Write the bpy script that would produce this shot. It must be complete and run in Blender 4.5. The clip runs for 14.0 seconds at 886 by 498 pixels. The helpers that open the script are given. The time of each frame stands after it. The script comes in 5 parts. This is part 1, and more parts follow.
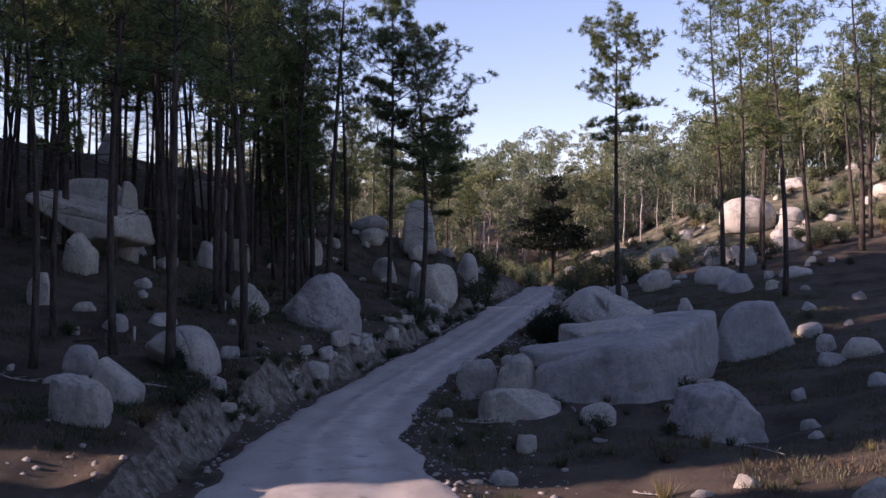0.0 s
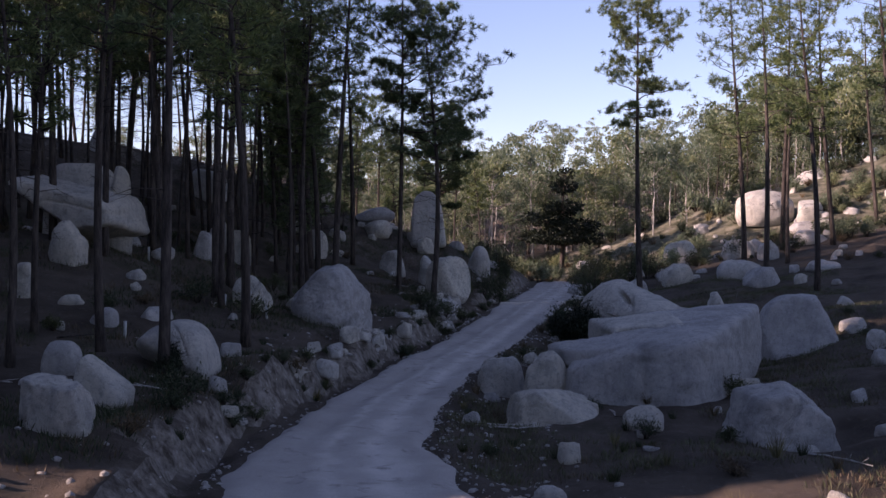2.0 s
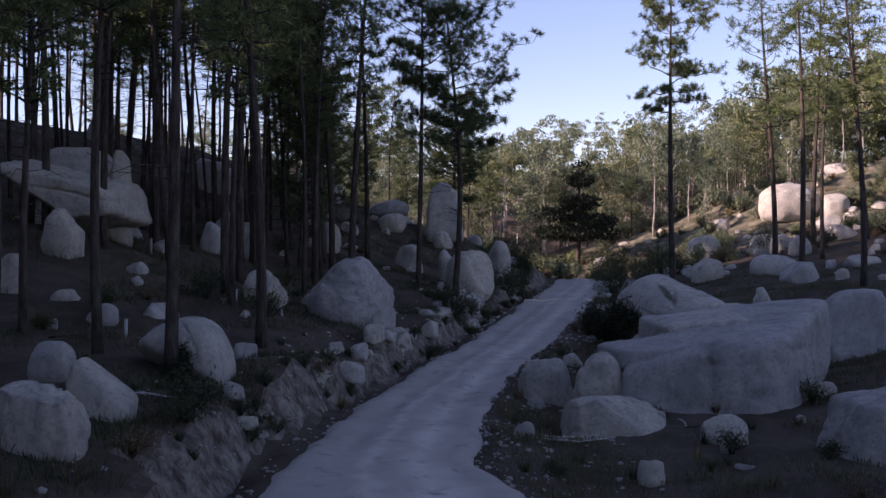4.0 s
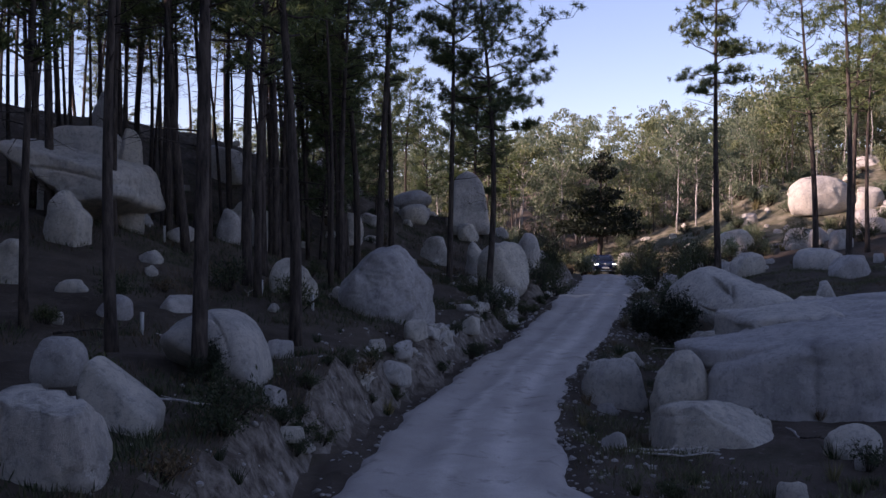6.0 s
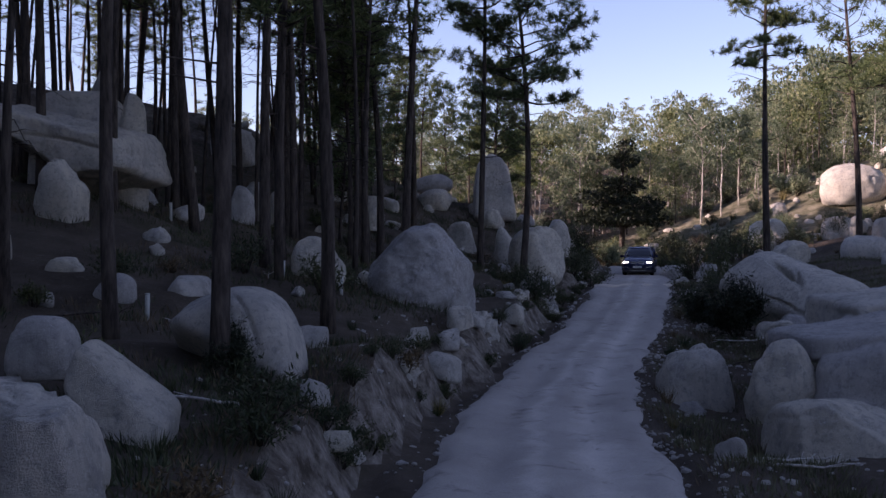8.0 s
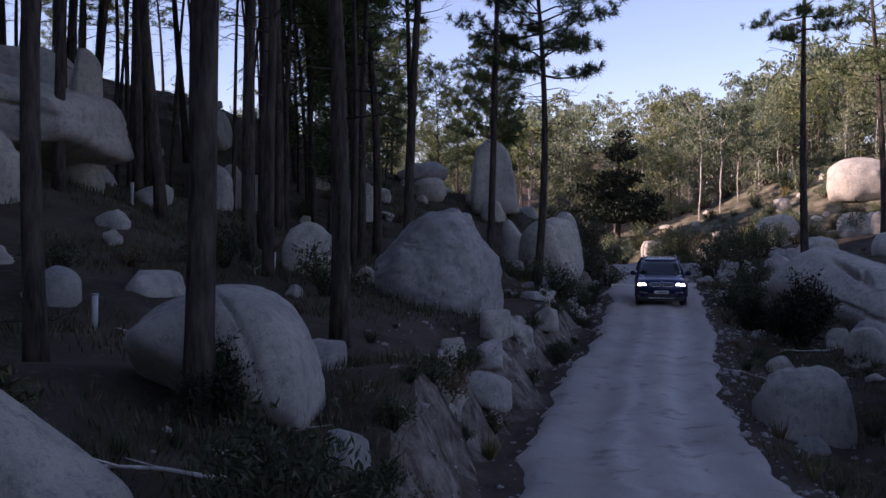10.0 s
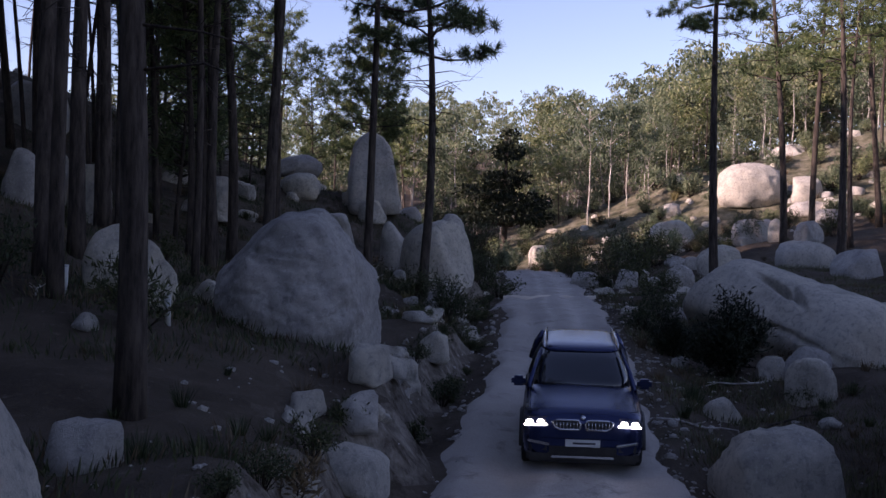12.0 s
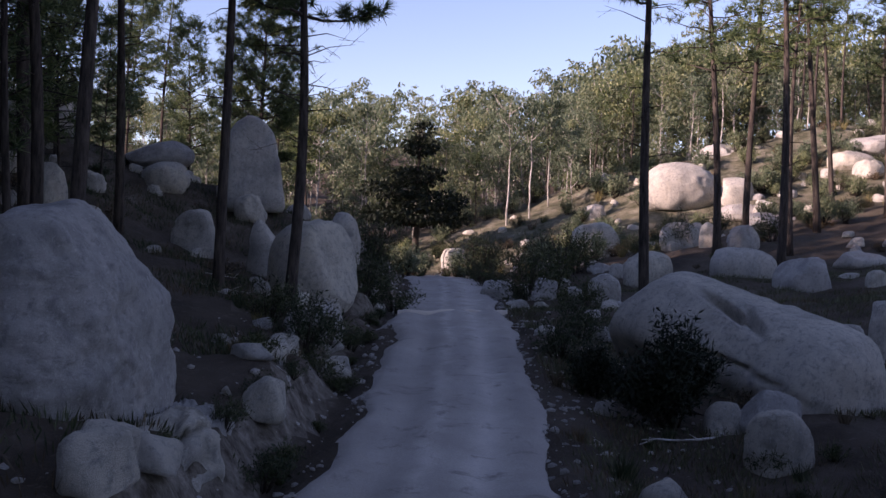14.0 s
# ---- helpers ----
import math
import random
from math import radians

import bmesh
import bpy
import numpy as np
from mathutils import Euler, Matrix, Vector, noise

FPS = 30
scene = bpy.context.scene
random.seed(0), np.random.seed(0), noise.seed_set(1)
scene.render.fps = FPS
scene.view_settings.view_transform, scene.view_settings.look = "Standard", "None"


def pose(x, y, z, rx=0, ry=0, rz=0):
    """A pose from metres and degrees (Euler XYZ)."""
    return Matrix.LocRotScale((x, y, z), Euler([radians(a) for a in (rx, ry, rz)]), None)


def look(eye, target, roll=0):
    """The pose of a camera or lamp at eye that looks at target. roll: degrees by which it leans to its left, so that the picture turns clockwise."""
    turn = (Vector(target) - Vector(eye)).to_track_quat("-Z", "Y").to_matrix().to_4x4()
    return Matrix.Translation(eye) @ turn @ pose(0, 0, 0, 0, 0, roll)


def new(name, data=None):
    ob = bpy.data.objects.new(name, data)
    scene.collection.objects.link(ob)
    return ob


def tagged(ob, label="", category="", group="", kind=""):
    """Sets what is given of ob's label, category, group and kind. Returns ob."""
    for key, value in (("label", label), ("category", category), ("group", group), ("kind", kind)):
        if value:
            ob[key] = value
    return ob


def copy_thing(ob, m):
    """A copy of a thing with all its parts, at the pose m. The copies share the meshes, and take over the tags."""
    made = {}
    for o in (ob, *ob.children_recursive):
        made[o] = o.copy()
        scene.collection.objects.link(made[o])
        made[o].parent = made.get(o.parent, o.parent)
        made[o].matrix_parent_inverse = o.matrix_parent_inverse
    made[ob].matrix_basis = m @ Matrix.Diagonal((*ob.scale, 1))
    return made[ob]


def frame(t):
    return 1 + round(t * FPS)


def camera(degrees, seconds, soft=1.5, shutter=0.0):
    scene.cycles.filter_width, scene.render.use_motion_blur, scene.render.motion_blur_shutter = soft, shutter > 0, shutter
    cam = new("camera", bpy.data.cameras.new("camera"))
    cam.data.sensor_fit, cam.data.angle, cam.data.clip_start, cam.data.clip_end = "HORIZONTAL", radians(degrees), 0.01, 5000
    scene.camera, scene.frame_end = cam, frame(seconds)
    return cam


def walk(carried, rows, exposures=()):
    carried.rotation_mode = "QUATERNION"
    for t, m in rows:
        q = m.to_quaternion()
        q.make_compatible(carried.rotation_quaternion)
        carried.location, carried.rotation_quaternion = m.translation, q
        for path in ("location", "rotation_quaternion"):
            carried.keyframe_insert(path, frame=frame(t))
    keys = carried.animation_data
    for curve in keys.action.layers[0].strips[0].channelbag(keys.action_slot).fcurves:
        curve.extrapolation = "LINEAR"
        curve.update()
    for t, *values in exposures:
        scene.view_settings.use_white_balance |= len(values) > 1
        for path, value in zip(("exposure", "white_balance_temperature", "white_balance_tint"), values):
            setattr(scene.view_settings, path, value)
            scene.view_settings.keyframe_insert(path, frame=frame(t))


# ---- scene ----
cam = camera(46.1, 14.0)
METRES, EYE, TILT, LEAN, TURN = 35.0, 5.0, 0.0, 0.0, 0.0
ROWS = [
    (0.0, 0.0, 0.0, 0.0, 0.0, 0.0, -0.0),
    (0.5, -0.0033, 0.0213, -0.0018, -0.0, -0.03, 0.01),
    (1.0, -0.0086, 0.0467, -0.0055, -0.01, -0.04, 0.03),
    (1.5, -0.0147, 0.0712, -0.009, -0.02, -0.05, 0.04),
    (2.0, -0.0218, 0.1, -0.0115, -0.04, -0.07, 0.04),
    (2.5, -0.029, 0.1267, -0.0123, -0.05, -0.08, 0.04),
    (3.0, -0.0362, 0.1536, -0.0147, -0.05, -0.08, 0.08),
    (5.5, -0.093, 0.2966, -0.0306, -0.12, -0.11, 0.1),
    (6.0, -0.1024, 0.3223, -0.0333, -0.1, -0.11, 0.11),
    (6.5, -0.1097, 0.3457, -0.0367, -0.1, -0.11, 0.13),
    (7.0, -0.1181, 0.3711, -0.0413, -0.08, -0.15, 0.12),
    (7.5, -0.1288, 0.4021, -0.046, -0.07, -0.18, 0.13),
    (8.0, -0.1394, 0.4418, -0.0509, -0.05, -0.22, 0.1),
    (10.5, -0.1817, 0.6519, -0.0576, -3.18, -0.28, -0.38),
    (11.0, -0.1788, 0.6924, -0.0534, -5.01, -0.24, -0.61),
    (11.5, -0.1724, 0.7288, -0.0516, -6.68, -0.24, -0.8),
    (12.0, -0.1635, 0.7714, -0.0512, -8.33, -0.22, -0.99),
    (12.5, -0.1506, 0.8155, -0.0516, -9.74, -0.21, -1.19),
    (13.0, -0.1318, 0.8656, -0.0497, -11.13, -0.21, -1.43),
    (13.5, -0.1131, 0.9102, -0.0485, -12.15, -0.17, -1.56),
    (14.0, -0.0954, 0.9553, -0.0455, -12.44, -0.14, -1.58),
]
walk(cam, [(t, pose(0, 0, EYE, TILT, LEAN, TURN) @ pose(METRES * x, METRES * y, METRES * z, 90 + pitch, roll, yaw)) for t, x, y, z, yaw, pitch, roll in ROWS],
     exposures=((0.0, 0.97, 6900, 42), (14.0, 0.97, 6900, 42)))

# ---- world, sun, exposure ----
SUN_AZ, SUN_EL = -78.0, 18.0      # degrees: to the left of straight behind the first camera; height
world = bpy.data.worlds.new("sky")
world.use_nodes = True
scene.world = world
wn = world.node_tree
wbg = wn.nodes["Background"]
sky = wn.nodes.new("ShaderNodeTexSky")
sky.sky_type, sky.sun_disc = "NISHITA", False
sky.sun_elevation, sky.sun_rotation = radians(SUN_EL), radians(180 - SUN_AZ)
sky.altitude = 900.0
sky.air_density, sky.dust_density, sky.ozone_density = 1.0, 0.0, 2.0
wn.links.new(sky.outputs[0], wbg.inputs[0])
wbg.inputs[1].default_value = 0.118
sun = new("sun", bpy.data.lights.new("sun", "SUN"))
sun.data.energy, sun.data.angle, sun.data.color = 5.0, radians(0.5), (1.0, 0.915, 0.80)
sun_way = Vector((math.sin(radians(SUN_AZ)) * math.cos(radians(SUN_EL)), -math.cos(radians(SUN_AZ)) * math.cos(radians(SUN_EL)), math.sin(radians(SUN_EL))))
sun.matrix_world = look(sun_way * 50, (0, 0, 0))
scene.view_settings.exposure = 0.0

# ---- numeric noise ----


def hash3(ix, iy, iz, seed):
    h = (ix * 374761393 + iy * 668265263 + iz * 1274126177 + seed * 974711) & 0xFFFFFFFF
    h = ((h ^ (h >> 13)) * 1103515245) & 0xFFFFFFFF
    h = ((h ^ (h >> 16)) * 2246822519) & 0xFFFFFFFF
    return ((h ^ (h >> 15)) & 0xFFFF) / 32767.5 - 1.0


def vnoise(x, y, z, seed=0):
    """Smooth value noise, -1 to 1, on arrays."""
    x, y, z = np.broadcast_arrays(np.asarray(x, float), np.asarray(y, float), np.asarray(z, float))
    ix, iy, iz = np.floor(x).astype(np.int64), np.floor(y).astype(np.int64), np.floor(z).astype(np.int64)
    fx, fy, fz = x - ix, y - iy, z - iz
    fx, fy, fz = fx * fx * (3 - 2 * fx), fy * fy * (3 - 2 * fy), fz * fz * (3 - 2 * fz)
    total = 0
    for a, b, c in ((a, b, c) for a in (0, 1) for b in (0, 1) for c in (0, 1)):
        wgt = (fx if a else 1 - fx) * (fy if b else 1 - fy) * (fz if c else 1 - fz)
        total = total + wgt * hash3(ix + a, iy + b, iz + c, seed)
    return total


def fbm(x, y, z, octaves=4, seed=0):
    total, amp = 0, 1.0
    for k in range(octaves):
        total = total + amp * vnoise(x * 2 ** k + 7.3 * k, y * 2 ** k, z * 2 ** k - 3.1 * k, seed + k)
        amp *= 0.5
    return total


# ---- terrain ----
def road_z(y):
    return np.interp(y, (-50, 10, 22, 30, 38, 43, 46, 50, 54, 62, 70, 78, 88, 95, 105, 400), (0.0, -0.1, -0.2, -0.4, -0.4, -0.2, 0.0, 0.15, 0.42, 0.82, 1.1, 1.36, 1.66, 1.6, 1.2, 1.2))


def road_x(y):
    return np.interp(y, (-60, 10, 23, 27.4, 30, 35.6, 39, 43.7, 47.7, 51.5, 57, 62, 66, 70, 75, 80, 85, 90, 99, 120, 150, 400), (6.0, -1.7, -2.6, -3.15, -3.35, -2.85, -2.4, -1.25, -0.27, 0.85, 2.2, 3.4, 4.25, 5.05, 6.2, 7.35, 8.3, 9.0, 9.9, 6.0, -10, -10))


def road_half(y):
    return np.interp(y, (0, 20, 23, 27.4, 30, 36, 42, 56, 75, 90), (2.8, 2.8, 2.8, 2.5, 2.2, 1.95, 1.82, 1.85, 1.9, 1.9))


def smooth(a, b, v):
    t = np.clip((v - a) / (b - a), 0, 1)
    return t * t * (3 - 2 * t)


SUN_NOTCHES = ((22.2, 1.3, 0.97), (46.4, 0.5, 0.8))      # notches cut through the added crest, to let stripes of low sun in


def ground_z(x, y, rough=True):
    """Height of the ground: verges, the cut bank and the wooded slope on one side, the boulder field on the other."""
    x, y = np.asarray(x, float), np.asarray(y, float)
    yc = np.clip(y, -40, 240)
    base, half = road_z(yc), road_half(yc)
    wob = 0.45 * vnoise(yc * 0.3, 3.3, 0, 5) + 0.28 * vnoise(yc * 0.9, 8.1, 0, 6)
    left = road_x(yc) - half - x + wob * 0.6
    right = x - road_x(yc) - half + wob * 0.5
    # wooded slope
    bank = np.interp(yc, (10, 24, 34, 44, 48, 60, 66, 74, 80, 90), (0.5, 0.95, 1.4, 1.25, 1.1, 0.85, 0.7, 0.8, 1.3, 0.8))
    k = np.interp(yc, (10, 26, 34, 48, 60, 66, 72, 78, 84, 104, 140), (0.10, 0.12, 0.17, 0.20, 0.19, 0.22, 0.29, 0.38, 0.38, 0.24, 0.16))
    s = np.clip(left - 1.4, 0, 400)
    hill = k * np.minimum(s, np.interp(yc, (60, 80), (50, 19))) + 0.004 * np.clip(s - 14, 0, 34) ** 2 * smooth(100, 80, yc)
    # high ground out of view, added to block the sun from the track
    crest = 17.0 * smooth(26, 46, s) * smooth(50, 34, yc)
    crest = np.maximum(crest, 18.0 * smooth(48, 66, s) * smooth(90, 62, yc))      # unseen ridge, added to keep the valley in shade
    for gap, width, low in SUN_NOTCHES:
        crest = crest * (1 - low * np.exp(-((0.978 * y - 0.208 * x - gap) / width) ** 2))
    hill = hill + crest
    zl = base - 0.18 * smooth(0.0, 0.4, left) + bank * smooth(0.55, 1.5, left) + hill
    # boulder field
    kr = np.interp(yc, (10, 44, 60, 72, 86, 100, 108, 118, 124, 145), (0.03, 0.02, 0.07, 0.10, 0.175, 0.20, 0.25, 0.33, 0.30, 0.08))
    sr = np.clip(right - 1.5, 0, 400)
    rise = kr * np.minimum(sr, 40) + 0.25 * kr * np.clip(sr - 40, 0, 300) + 0.16 * np.clip(sr - 9, 0, 40) * smooth(70, 45, yc)
    dip = np.interp(yc, (0, 20, 30, 40, 48, 56, 70), (0.1, 0.15, 0.35, 0.5, 0.6, 0.35, 0.1))
    zr = base - dip * smooth(0.1, 2.6, right) + rise
    z = np.where(x < road_x(yc), zl, zr)
    z = z - 0.12 * smooth(0.25, -0.3, np.maximum(left, right))
    # the valley floor rises to the far wood; low ground behind the start
    z = z + 0.045 * np.clip(y - 96, 0, 24) + 0.27 * np.clip(y - 146, 0, 54)
    z = z + 9.0 * smooth(-20, -90, y)
    for mx, my, mh, mr in ((-17, 49, 1.1, 5.0), (-1.6, 79.5, 0.8, 3.0), (31.5, 109, 0.6, 6.0), (-8.3, 23.3, 0.5, 2.2), (-12, 54, 0.5, 2.5), (29, 121, 1.2, 5.0)):
        z = z + mh * np.exp(-((x - mx) ** 2 + (y - my) ** 2) / (mr * mr))
    if rough:
        off = np.clip(np.maximum(left, right), 0, 1)
        z = z + off * (0.28 * fbm(x * 0.22, y * 0.22, 0, 3, 21) + 0.07 * fbm(x * 1.3, y * 1.3, 0, 3, 31))
        z = z + 0.34 * smooth(0.3, 0.9, left) * smooth(3.4, 1.4, left) * fbm(x * 0.6, y * 0.6, 1.5, 4, 44)
    return z


def gz(x, y):
    return float(ground_z(x, y))


# ---- materials ----
def mat(name, rough=0.8, spec=0.3):
    m = bpy.data.materials.new(name)
    m.use_nodes = True
    b = m.node_tree.nodes["Principled BSDF"]
    b.inputs["Roughness"].default_value = rough
    b.inputs["Specular IOR Level"].default_value = spec
    return m, m.node_tree, b


def n_noise(nt, scale, detail=5.0, rough=0.55, coords="Object", distort=0.0):
    tc = nt.nodes.new("ShaderNodeTexCoord")
    n = nt.nodes.new("ShaderNodeTexNoise")
    n.inputs["Scale"].default_value, n.inputs["Detail"].default_value = scale, detail
    n.inputs["Roughness"].default_value, n.inputs["Distortion"].default_value = rough, distort
    nt.links.new(tc.outputs[coords], n.inputs["Vector"])
    return n.outputs["Fac"]


def n_ramp(nt, fac, stops):
    r = nt.nodes.new("ShaderNodeValToRGB")
    while len(r.color_ramp.elements) < len(stops):
        r.color_ramp.elements.new(0.5)
    for e, (p, c) in zip(r.color_ramp.elements, stops):
        e.position, e.color = p, (*c, 1) if len(c) == 3 else c
    nt.links.new(fac, r.inputs[0])
    return r.outputs[0]


def n_mix(nt, fac, a, b, blend="MIX"):
    m = nt.nodes.new("ShaderNodeMix")
    m.data_type, m.blend_type = "RGBA", blend
    for sock, v in ((m.inputs[0], fac), (m.inputs[6], a), (m.inputs[7], b)):
        if isinstance(v, (int, float)):
            sock.default_value = v
        elif isinstance(v, tuple):
            sock.default_value = (*v, 1)
        else:
            nt.links.new(v, sock)
    return m.outputs[2]


def n_bump(nt, b, height, strength, distance):
    bump = nt.nodes.new("ShaderNodeBump")
    bump.inputs["Strength"].default_value, bump.inputs["Distance"].default_value = strength, distance
    nt.links.new(height, bump.inputs["Height"])
    nt.links.new(bump.outputs[0], b.inputs["Normal"])


def g3(v):
    return (v, v, v)


def make_granite():
    m, nt, b = mat("weathered_granite", 0.85, 0.25)
    info = nt.nodes.new("ShaderNodeObjectInfo")
    big = n_noise(nt, 0.9, 5, 0.6, "Object", 0.4)
    col = n_ramp(nt, big, [(0.26, (0.30, 0.285, 0.255)), (0.42, (0.46, 0.435, 0.385)), (0.58, (0.57, 0.535, 0.47)), (0.75, (0.47, 0.43, 0.365))])
    tone = n_ramp(nt, info.outputs["Random"], [(0.0, (0.78, 0.77, 0.80)), (0.5, (0.98, 0.95, 0.92)), (1.0, (1.06, 1.0, 0.90))])
    col = n_mix(nt, 1.0, col, tone, "MULTIPLY")
    lichen = n_ramp(nt, n_noise(nt, 7.0, 10, 0.78, "Object", 0.3), [(0.50, g3(0.0)), (0.64, g3(0.75))])
    col = n_mix(nt, lichen, col, (0.20, 0.195, 0.185))
    stc = nt.nodes.new("ShaderNodeTexCoord")
    smp = nt.nodes.new("ShaderNodeMapping")
    smp.inputs["Scale"].default_value = (1.6, 1.6, 0.35)
    nt.links.new(stc.outputs["Object"], smp.inputs[0])
    sn = nt.nodes.new("ShaderNodeTexNoise")
    sn.inputs["Scale"].default_value, sn.inputs["Detail"].default_value, sn.inputs["Roughness"].default_value = 1.5, 7, 0.7
    nt.links.new(smp.outputs[0], sn.inputs["Vector"])
    streak = n_ramp(nt, sn.outputs["Fac"], [(0.50, g3(0.0)), (0.66, g3(0.4))])
    col = n_mix(nt, streak, col, (0.20, 0.19, 0.185))
    pale = n_ramp(nt, n_noise(nt, 13.0, 8, 0.75), [(0.56, g3(0.0)), (0.68, g3(0.7))])
    col = n_mix(nt, pale, col, (0.62, 0.58, 0.52))
    grain = n_noise(nt, 60.0, 3, 0.7)
    col = n_mix(nt, 0.35, col, n_ramp(nt, grain, [(0.3, g3(0.35)), (0.7, g3(0.75))]), "OVERLAY")
    nt.links.new(col, b.inputs["Base Color"])
    h = n_mix(nt, 0.5, n_noise(nt, 5.0, 8, 0.65), grain)
    n_bump(nt, b, h, 0.9, 0.13)
    return m


def make_ground():
    m, nt, b = mat("forest_soil", 0.95, 0.1)
    big = n_noise(nt, 0.35, 6, 0.65)
    col = n_ramp(nt, big, [(0.30, (0.034, 0.027, 0.021)), (0.46, (0.068, 0.053, 0.041)), (0.56, (0.10, 0.079, 0.062)), (0.70, (0.048, 0.044, 0.027))])
    chips = n_ramp(nt, n_noise(nt, 5.5, 8, 0.75), [(0.57, g3(0.0)), (0.68, g3(0.7))])
    col = n_mix(nt, chips, col, (0.22, 0.19, 0.162))
    needles = n_ramp(nt, n_noise(nt, 22, 4, 0.7), [(0.45, g3(0.0)), (0.7, g3(0.6))])
    col = n_mix(nt, needles, col, (0.10, 0.070, 0.042))
    tc = nt.nodes.new("ShaderNodeTexCoord")
    sy = nt.nodes.new("ShaderNodeSeparateXYZ")
    nt.links.new(tc.outputs["Object"], sy.inputs[0])
    far = nt.nodes.new("ShaderNodeMapRange")
    far.inputs[1].default_value, far.inputs[2].default_value = 92.0, 106.0
    nt.links.new(sy.outputs[1], far.inputs[0])
    straw = n_ramp(nt, n_noise(nt, 0.8, 7, 0.7), [(0.35, (0.06, 0.062, 0.035)), (0.5, (0.13, 0.118, 0.078)), (0.65, (0.23, 0.205, 0.15))])
    near_wood = nt.nodes.new("ShaderNodeMapRange")
    near_wood.inputs[1].default_value, near_wood.inputs[2].default_value = 128.0, 118.0
    nt.links.new(sy.outputs[1], near_wood.inputs[0])
    col = n_mix(nt, n_mix(nt, 1.0, far.outputs[0], near_wood.outputs[0], "MULTIPLY"), col, straw)
    # bare rocky subsoil shows on the steep cut
    geo = nt.nodes.new("ShaderNodeNewGeometry")
    sep = nt.nodes.new("ShaderNodeSeparateXYZ")
    nt.links.new(geo.outputs["True Normal"], sep.inputs[0])
    steep = n_ramp(nt, sep.outputs[2], [(0.62, g3(1.0)), (0.88, g3(0.0))])
    veins = n_ramp(nt, n_noise(nt, 2.6, 8, 0.72, "Object", 0.15), [(0.38, (0.07, 0.055, 0.04)), (0.54, (0.22, 0.185, 0.15)), (0.70, (0.38, 0.33, 0.275))])
    col = n_mix(nt, steep, col, veins)
    nt.links.new(col, b.inputs["Base Color"])
    n_bump(nt, b, n_mix(nt, 0.5, n_noise(nt, 4.0, 8, 0.7), n_noise(nt, 30.0, 4, 0.7)), 0.9, 0.12)
    return m


def make_road():
    m, nt, b = mat("packed_granite_sand", 0.92, 0.2)
    col = n_ramp(nt, n_noise(nt, 0.5, 6, 0.6), [(0.3, (0.39, 0.345, 0.30)), (0.5, (0.48, 0.43, 0.375)), (0.7, (0.55, 0.495, 0.435))])
    damp = n_ramp(nt, n_noise(nt, 1.4, 7, 0.7, "Object", 0.6), [(0.56, g3(0.0)), (0.68, g3(0.75))])
    col = n_mix(nt, damp, col, (0.15, 0.13, 0.115))
    uv = nt.nodes.new("ShaderNodeUVMap")
    uv.uv_map = "track"
    sep = nt.nodes.new("ShaderNodeSeparateXYZ")
    nt.links.new(uv.outputs[0], sep.inputs[0])
    shift = nt.nodes.new("ShaderNodeMath")
    shift.operation = "MULTIPLY_ADD"
    nt.links.new(n_noise(nt, 0.8, 5, 0.65), shift.inputs[0])
    shift.inputs[1].default_value = 0.5
    nt.links.new(sep.outputs[0], shift.inputs[2])
    wheels_at = n_ramp(nt, shift.outputs[0], [(0.0, g3(0.9)), (0.12, g3(0.25)), (0.25, g3(0.85)), (0.42, g3(0.8)), (0.62, g3(0.1)), (0.80, g3(0.45)), (0.98, g3(1.0))])
    col = n_mix(nt, wheels_at, col, n_mix(nt, 0.5, col, (0.20, 0.175, 0.155)))
    grit = n_noise(nt, 35.0, 5, 0.75)
    col = n_mix(nt, 0.45, col, n_ramp(nt, grit, [(0.3, g3(0.3)), (0.7, g3(0.75))]), "OVERLAY")
    nt.links.new(col, b.inputs["Base Color"])
    n_bump(nt, b, n_mix(nt, 0.4, n_noise(nt, 3.0, 8, 0.7), grit), 0.6, 0.05)
    return m


def make_bark(name, dark, light, scale):
    m, nt, b = mat(name, 0.95, 0.1)
    tc = nt.nodes.new("ShaderNodeTexCoord")
    mp = nt.nodes.new("ShaderNodeMapping")
    mp.inputs["Scale"].default_value = (1, 1, 0.18)
    nt.links.new(tc.outputs["Object"], mp.inputs[0])
    n = nt.nodes.new("ShaderNodeTexNoise")
    n.inputs["Scale"].default_value, n.inputs["Detail"].default_value, n.inputs["Roughness"].default_value = scale, 6, 0.65
    nt.links.new(mp.outputs[0], n.inputs["Vector"])
    col = n_ramp(nt, n.outputs["Fac"], [(0.35, dark), (0.65, light)])
    nt.links.new(col, b.inputs["Base Color"])
    n_bump(nt, b, n.outputs["Fac"], 0.9, 0.03)
    return m


